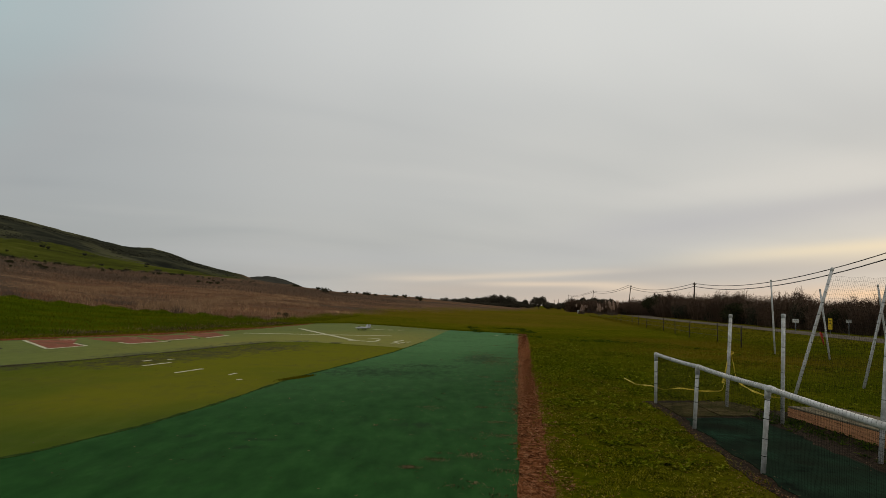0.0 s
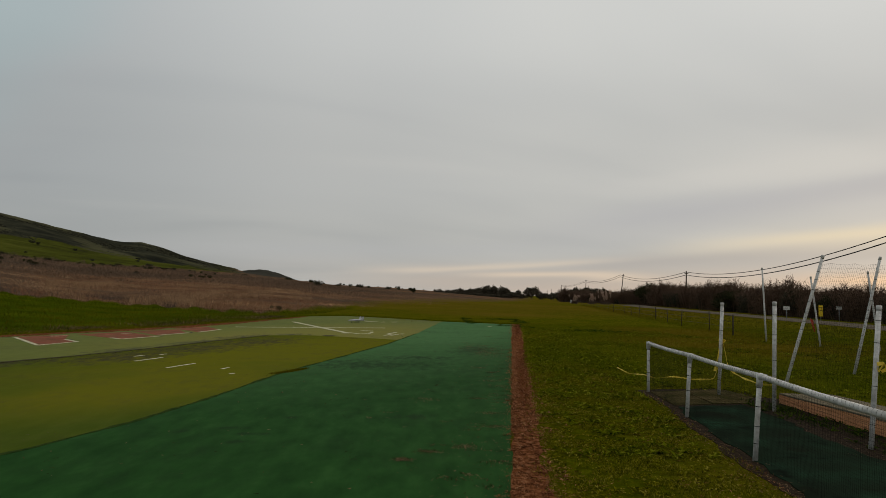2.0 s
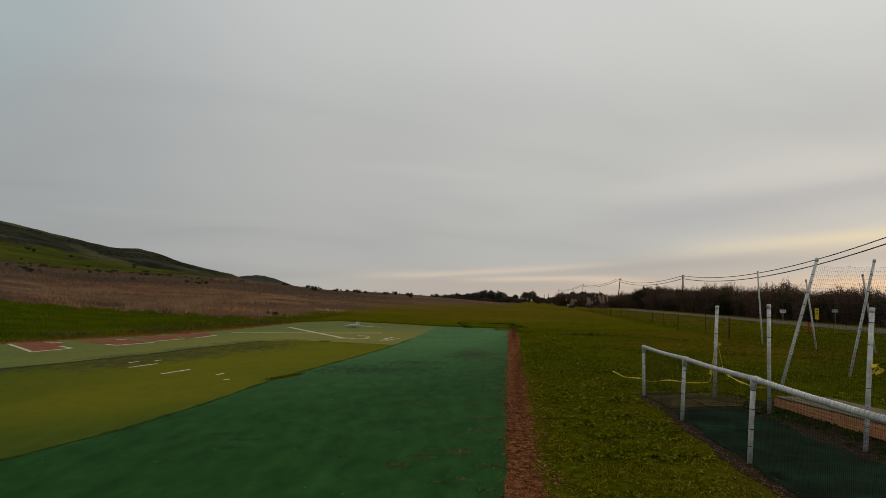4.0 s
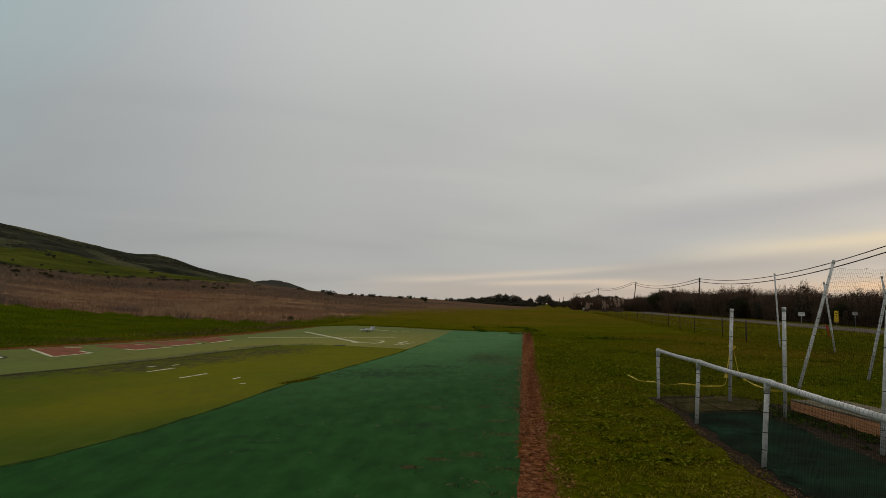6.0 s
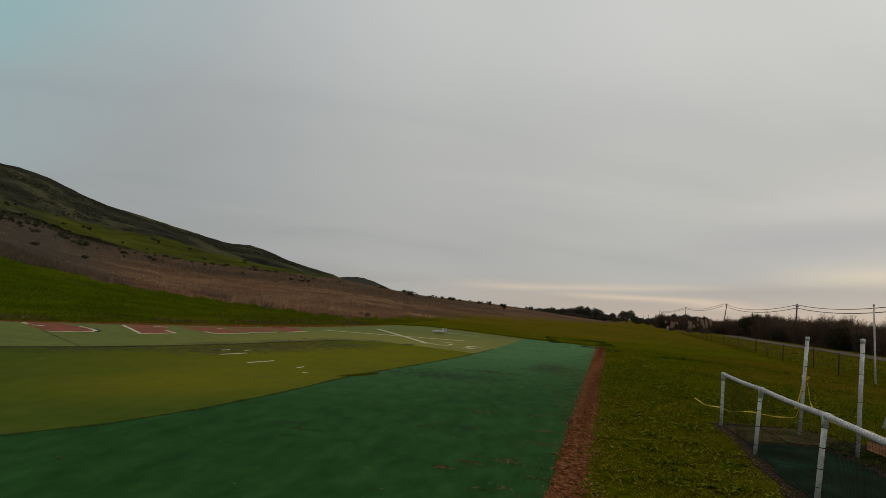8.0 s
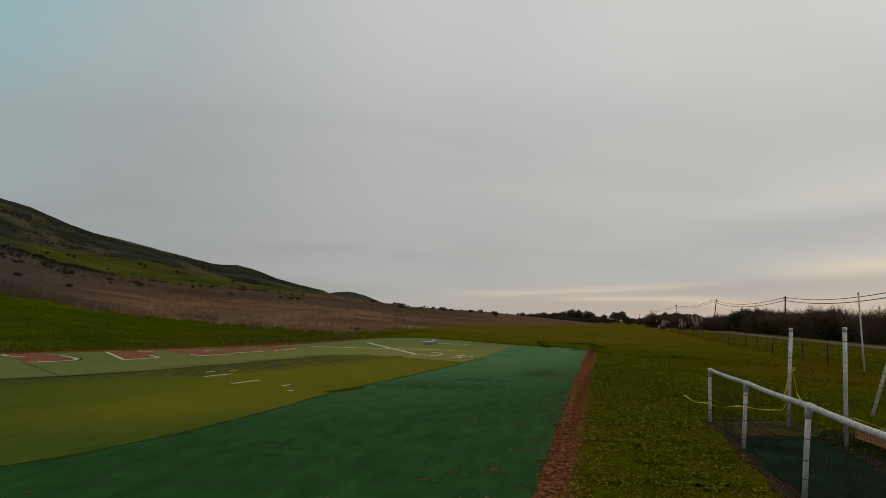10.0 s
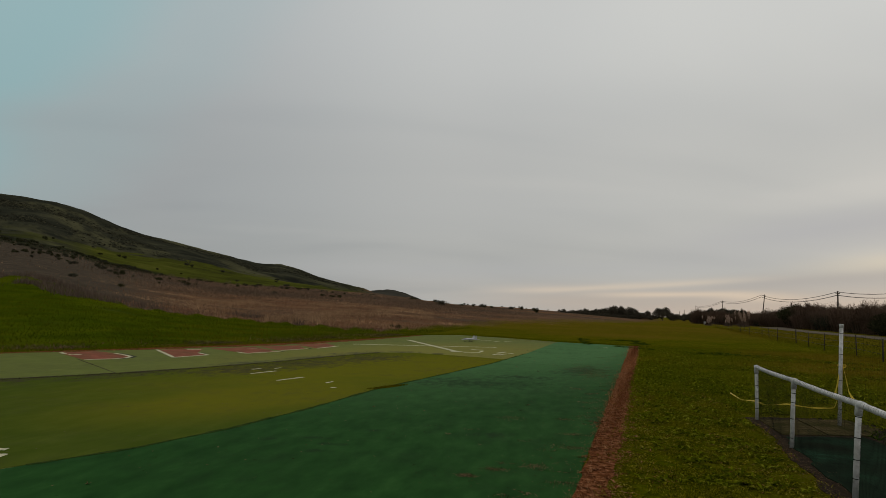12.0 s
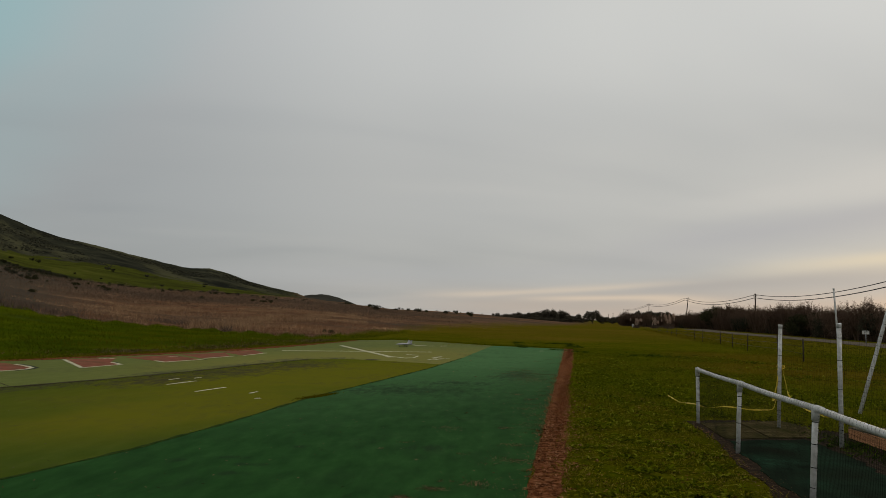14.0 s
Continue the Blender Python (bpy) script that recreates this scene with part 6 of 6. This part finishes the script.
q = scatter(90000, (11.0, 42.0), (22.0, 125.0), 92, lambda x, y, r: (x > 9.9 + 0.150 * y + 0.5 * r.normal(size=len(x))) & (x < np.interp(y, [22, 43.7, 75, 125], [26.8, 29.4, 33.6, 38.8])) & (r.random(len(x)) < np.clip(1.3 - y / 90, 0.25, 1)))[0]
stuff("roadside_grass", blades("roadside_grass", q, np.interp(q[:, 1], [22, 125], [0.07, 0.12]) * rng.uniform(0.6, 1.3, len(q)), rng.uniform(0.02, 0.05, len(q)), 1.0, M_VERGE, 93, False), "dull dark grass between the fence and the road", "grass")
stuff("fence_grass", blades("fence_grass", p, rng.uniform(0.04, 0.13, 9000), rng.uniform(0.02, 0.05, 9000), 0.9, M_FIELD, 8, False), "brown grass along the wire fence", "grass")


def litter(name, n, place, lo, hi, mat, seed, label):
    """Flat-lying dead blades."""
    rng = np.random.default_rng(seed)
    p = place(rng, n)
    stuff(name, blades(name, p, rng.uniform(lo, hi, len(p)), rng.uniform(0.004, 0.010, len(p)), 1.28, mat, seed, True, True), label, "litter")


def on_verge(r, n):
    y = 3.5 + 34.4 * r.random(n) ** 1.5
    x = edge_right(y) - 0.05 + r.random(n) * (np.interp(y, VY, VX) - edge_right(y) + 0.07) + r.normal(0, 0.05, n)
    return np.stack([x, y, np.full(n, 0.004)], 1)


litter("verge_litter", 8000, on_verge, 0.015, 0.085, M_CLIP, 71, "dead reddish grass lying on the bare verge")


def on_strip(r, n):
    spots = [(1.1, 20.5, 0.8, 1.6), (1.3, 18.8, 0.5, 1.2), (0.9, 12.8, 0.28, 0.18), (0.5, 8.35, 0.22, 0.12), (0.55, 9.3, 0.2, 0.12), (0.1, 7.2, 0.16, 0.10), (-0.3, 6.95, 0.14, 0.10), (-0.57, 6.6, 0.10, 0.08), (0.45, 10.6, 0.18, 0.12), (0.75, 15.0, 0.15, 0.15), (-0.4, 10.4, 0.25, 0.2), (1.0, 14.2, 0.1, 0.1)]
    out = []
    for cx, cy, sx, sy in spots:
        k = int(n * (0.28 if sy > 1 else 0.028))
        out.append(np.stack([cx + r.normal(0, sx * 0.5, k), cy + r.normal(0, sy * 0.5, k), np.full(k, ON_STRIP)], 1))
    y = r.uniform(4, 36, n // 4)
    out.append(np.stack([edge_right(y) - r.exponential(0.32, n // 4), y, np.full(n // 4, ON_STRIP)], 1))
    return np.concatenate(out)


litter("strip_litter", 5200, on_strip, 0.02, 0.07, M_STRAW, 72, "dead grass clippings scattered on the green strip")


def along_rail(r, n):
    y = r.uniform(2.0, 12.0, n)
    x = np.interp(y, PY, PX) + r.normal(-0.01, 0.11, n)
    return np.stack([x, y, np.full(n, 0.01)], 1)


litter("rail_litter", 3000, along_rail, 0.012, 0.05, M_STRAW, 73, "dead leaves and grass along the rail foot")


def by_platform(r, n):
    y = r.uniform(2.5, 11.2, n)
    x = 5.25 + r.normal(0, 0.14, n)
    return np.stack([x, y, np.full(n, 0.01)], 1)


rng = np.random.default_rng(74)
p = by_platform(rng, 2200)
stuff("weeds", blades("weeds", p, rng.uniform(0.01, 0.06, 2200), rng.uniform(0.006, 0.014, 2200), 1.0, M_WEED, 74), "green weeds growing along the platform", "weeds")
rng = np.random.default_rng(75)
p = np.stack([-3.25 + rng.normal(0, 0.11, 1500), np.zeros(1500), np.full(1500, ON_OLIVE)], 1)
p[:, 1] = 13.65 + (p[:, 0] + 3.2) * 1.9 + rng.normal(0, 0.12, 1500)
stuff("joint_weeds", blades("joint_weeds", p, rng.uniform(0.010, 0.026, 1500), rng.uniform(0.010, 0.022, 1500), 1.3, M_FUZZ, 75), "moss and weeds in the pavement joint", "weeds")

tagged(new("dirt_edge", slab("dirt_edge", [(-17.0, 15.5), (-16.1, 15.9), (-14.1, 19.45), (-12.2, 23.45), (-10.5, 27.6), (-9.25, 34.4), (-8.4, 41.4), (-9.1, 41.6), (-10.2, 34.6), (-11.9, 27.4), (-13.5, 23.5), (-15.0, 19.6)], -0.02, 0.016, M_DIRT, 0.24, 0.3, 61)), "red-brown dirt creeping over the pavement's edge", "ground", kind="structure")
rng = np.random.default_rng(62)
u = rng.random(9000)
ey = np.interp(u, [0, 0.2, 0.45, 0.65, 0.85, 1], [15.8, 19.4, 23.4, 27.5, 34.5, 41.5])
ex = np.interp(ey, [15.8, 19.4, 23.4, 27.5, 34.5, 41.5], [-16.5, -14.8, -13.1, -11.5, -9.95, -8.9]) + rng.normal(-0.1, 0.22, 9000)
stuff("edge_tufts", blades("edge_tufts", np.stack([ex, ey, np.full(9000, 0.01)], 1), rng.uniform(0.03, 0.12, 9000), rng.uniform(0.012, 0.03, 9000), 1.1, M_FIELD, 63, False), "short grass creeping over the runway's edge", "grass")
rng = np.random.default_rng(64)
sy = rng.uniform(4.5, 36, 900)
sx = edge_right(sy) - rng.random(900) ** 1.4 * 5.0
stuff("leaf_bits", blades("leaf_bits", np.stack([sx, sy, np.full(900, ON_STRIP)], 1), rng.uniform(0.015, 0.05, 900), rng.uniform(0.012, 0.03, 900), 1.2, M_STRAW, 65, False, True), "tiny leaf fragments strewn on the runway", "litter")
rng = np.random.default_rng(66)
sy = rng.uniform(6, 24, 500)
sx = np.interp(sy, [p[1] for p in JOINT], [p[0] for p in JOINT]) - 0.1 - rng.random(500) * 4.5
stuff("leaf_bits", blades("leaf_bits", np.stack([sx, sy, np.full(500, ON_OLIVE)], 1), rng.uniform(0.015, 0.045, 500), rng.uniform(0.01, 0.025, 500), 1.2, M_REED, 67, False, True), "tiny dark leaf fragments strewn on the runway", "litter")
rng = np.random.default_rng(68)
u = rng.random(4200)
cy = 10.5 + 13.0 * u
cx = np.interp(cy, [p[1] for p in CRACK[1:7]], [p[0] for p in CRACK[1:7]]) + rng.exponential(0.5, 4200) * (0.4 + 0.9 * (u > 0.25)) - 0.25 * rng.random(4200)
stuff("grit", blades("grit", np.stack([cx, cy, np.full(4200, ON_OLIVE)], 1), rng.uniform(0.01, 0.05, 4200), rng.uniform(0.012, 0.04, 4200), 1.2, M_SOIL, 69, False, True), "dark grit and leaf crumbs along the stained seam", "litter")


def pen_dirt(r, n):
    y = r.uniform(4.0, 11.0, n)
    x = np.interp(y, [4, 6.5, 7.8, 9.5, 11], [4.75, 4.6, 4.4, 4.65, 4.8]) + r.exponential(0.22, n)
    return np.stack([x, y, np.full(n, 0.008)], 1)


litter("pen_litter", 800, pen_dirt, 0.012, 0.05, M_STRAW, 76, "dead leaves and stalks on the pen's soil")


def in_lawn(r, n):
    """Withered leaves lying in the lawn, thickest towards the verge and the pen."""
    y = 3.4 + 13.0 * r.random(n) ** 1.3
    lo, hi = np.interp(y, VY, VX), np.interp(y, PY, PX)
    w = r.random(n)
    x = lo + (hi - lo) * np.where(r.random(n) < 0.55, 1 - 0.45 * w ** 1.6, 0.30 * w ** 1.6)
    k = clumpy(x, y, 1.6, 55.0) > r.normal(0.05, 0.18, n)
    return np.stack([x[k], y[k], 0.012 + 0.03 * r.random(k.sum())], 1)


litter("lawn_litter", 9000, in_lawn, 0.012, 0.055, M_CLIP, 77, "withered brown leaves lying in the lawn grass")


def specks(r, n):
    """Dark crumbs of soil and moss in loose drifts on the painted strip."""
    y = r.uniform(4.5, 30, n)
    x = edge_right(y) - 0.1 - r.random(n) * np.minimum(6.0, 2.5 + 0.3 * y)
    k = clumpy(x * 0.6, y * 0.35, 1.3, 61.0) + 0.6 * clumpy(x, y, 3.1, 62.0) > r.normal(0.34, 0.06, n)
    return np.stack([x[k], y[k], np.full(k.sum(), ON_STRIP)], 1)


litter("soil_crumbs", 30000, specks, 0.012, 0.055, M_SOIL, 78, "dark crumbs of soil drifted on the green strip")

rng = np.random.default_rng(79)
p = on_verge(rng, 24000)
stuff("verge_grass", blades("verge_grass", p, rng.uniform(0.010, 0.034, len(p)), rng.uniform(0.004, 0.008, len(p)), 1.6, M_CLIP, 79), "short dead curling grass on the bare verge", "dry grass")


def strip_tufts(r):
    """Dead tufts that straggle from the verge over the strip's edge, and a loose drift farther out."""
    out = []
    for k in range(46):
        y = 4.6 + 30 * r.random() ** 1.4
        x = edge_right(y) - r.exponential(0.22)
        n = int(r.uniform(25, 75))
        out.append(np.stack([x + r.normal(0, r.uniform(0.06, 0.2), n), y + r.normal(0, r.uniform(0.02, 0.06), n), np.full(n, ON_STRIP)], 1))
    for k in range(42):
        x, y = r.normal(1.25, 0.42), r.normal(20.0, 1.6)
        n = int(r.uniform(15, 40))
        out.append(np.stack([x + r.normal(0, 0.10, n), y + r.normal(0, 0.05, n), np.full(n, ON_STRIP)], 1))
    for x, y in ((0.1, 7.3), (-0.25, 7.0), (0.25, 8.1), (-0.1, 8.6), (-0.55, 6.6), (0.35, 8.5), (-0.9, 9.2)):
        out.append(np.stack([x + r.normal(0, 0.07, 30), y + r.normal(0, 0.04, 30), np.full(30, ON_STRIP)], 1))
    return np.concatenate(out)


rng = np.random.default_rng(83)
p = strip_tufts(rng)
stuff("strip_tufts", blades("strip_tufts", p, rng.uniform(0.008, 0.026, len(p)), rng.uniform(0.004, 0.008, len(p)), 1.7, M_STRAW, 83), "withered tufts straggling over the strip's edge", "dry grass")
p, rng = scatter(110000, (0.7, 3.9), (3.0, 15.0), 84, lambda x, y, r: (x > np.interp(y, VY, VX) + 0.08 * r.normal(size=len(x)) + 0.1 * clumpy(x, y, 1.5, 41.0)) & outside_pen(x + 0.05 * r.normal(size=len(x)), y) & (r.random(len(x)) < np.clip(2.2 - y / 7.5, 0, 1)))
stuff("lawn_fuzz", blades("lawn_fuzz", p, rng.uniform(0.010, 0.026, len(p)), rng.uniform(0.005, 0.012, len(p)), 1.3, M_FUZZ, 84, False), "soft mossy undergrowth of the lawn", "grass")
v, f = rosettes(7000, (-0.4, 3.4), (3.4, 26.0), 87, lambda x, y, r: (x > edge_right(y) - 0.02 + 0.05 * r.normal(size=len(x))) & (x < np.interp(y, VY, VX) + 0.10 + 0.12 * r.normal(size=len(x)) + 0.2 * clumpy(x, y, 1.5, 41.0)) & (r.random(len(x)) < np.clip(1.6 - y / 16, 0.2, 1)), 0.055, 0.0055)
stuff("curled_grass", quick_mesh("curled_grass", v + np.array([0, 0, 0.014]), f, M_CLIP), "curled dead reddish grass heaped on the verge", "dry grass")
v, f = rosettes(1500, (-4.0, 3.0), (4.6, 26.0), 88, lambda x, y, r: (x < edge_right(y)) & (r.random(len(x)) < np.exp((x - edge_right(y)) / 0.32) + 0.05) & (clumpy(x, y, 1.7, 57.0) > r.normal(0.12, 0.08, len(x))), 0.045, 0.005)
stuff("curled_grass", quick_mesh("curled_grass", v + np.array([0, 0, ON_STRIP + 0.008]), f, M_STRAW), "curled dead grass scattered on the strip's edge", "dry grass")
rng = np.random.default_rng(90)
ey = rng.uniform(15.8, 41.5, 16000)
ex = np.interp(ey, [15.8, 19.4, 23.4, 27.5, 34.5, 41.5], [-16.6, -14.9, -13.2, -11.6, -10.05, -9.0]) - rng.exponential(0.9, 16000)
k = clumpy(ex, ey, 0.5, 71.0) > rng.normal(-0.05, 0.15, 16000)
p = np.stack([ex, ey, np.full(16000, 0.01)], 1)[k]
stuff("edge_thatch", blades("edge_thatch", p, rng.uniform(0.05, 0.15, len(p)), rng.uniform(0.012, 0.03, len(p)), 1.1, M_STRAW, 91, False), "dead brown grass along the pavement's far edge", "dry grass")
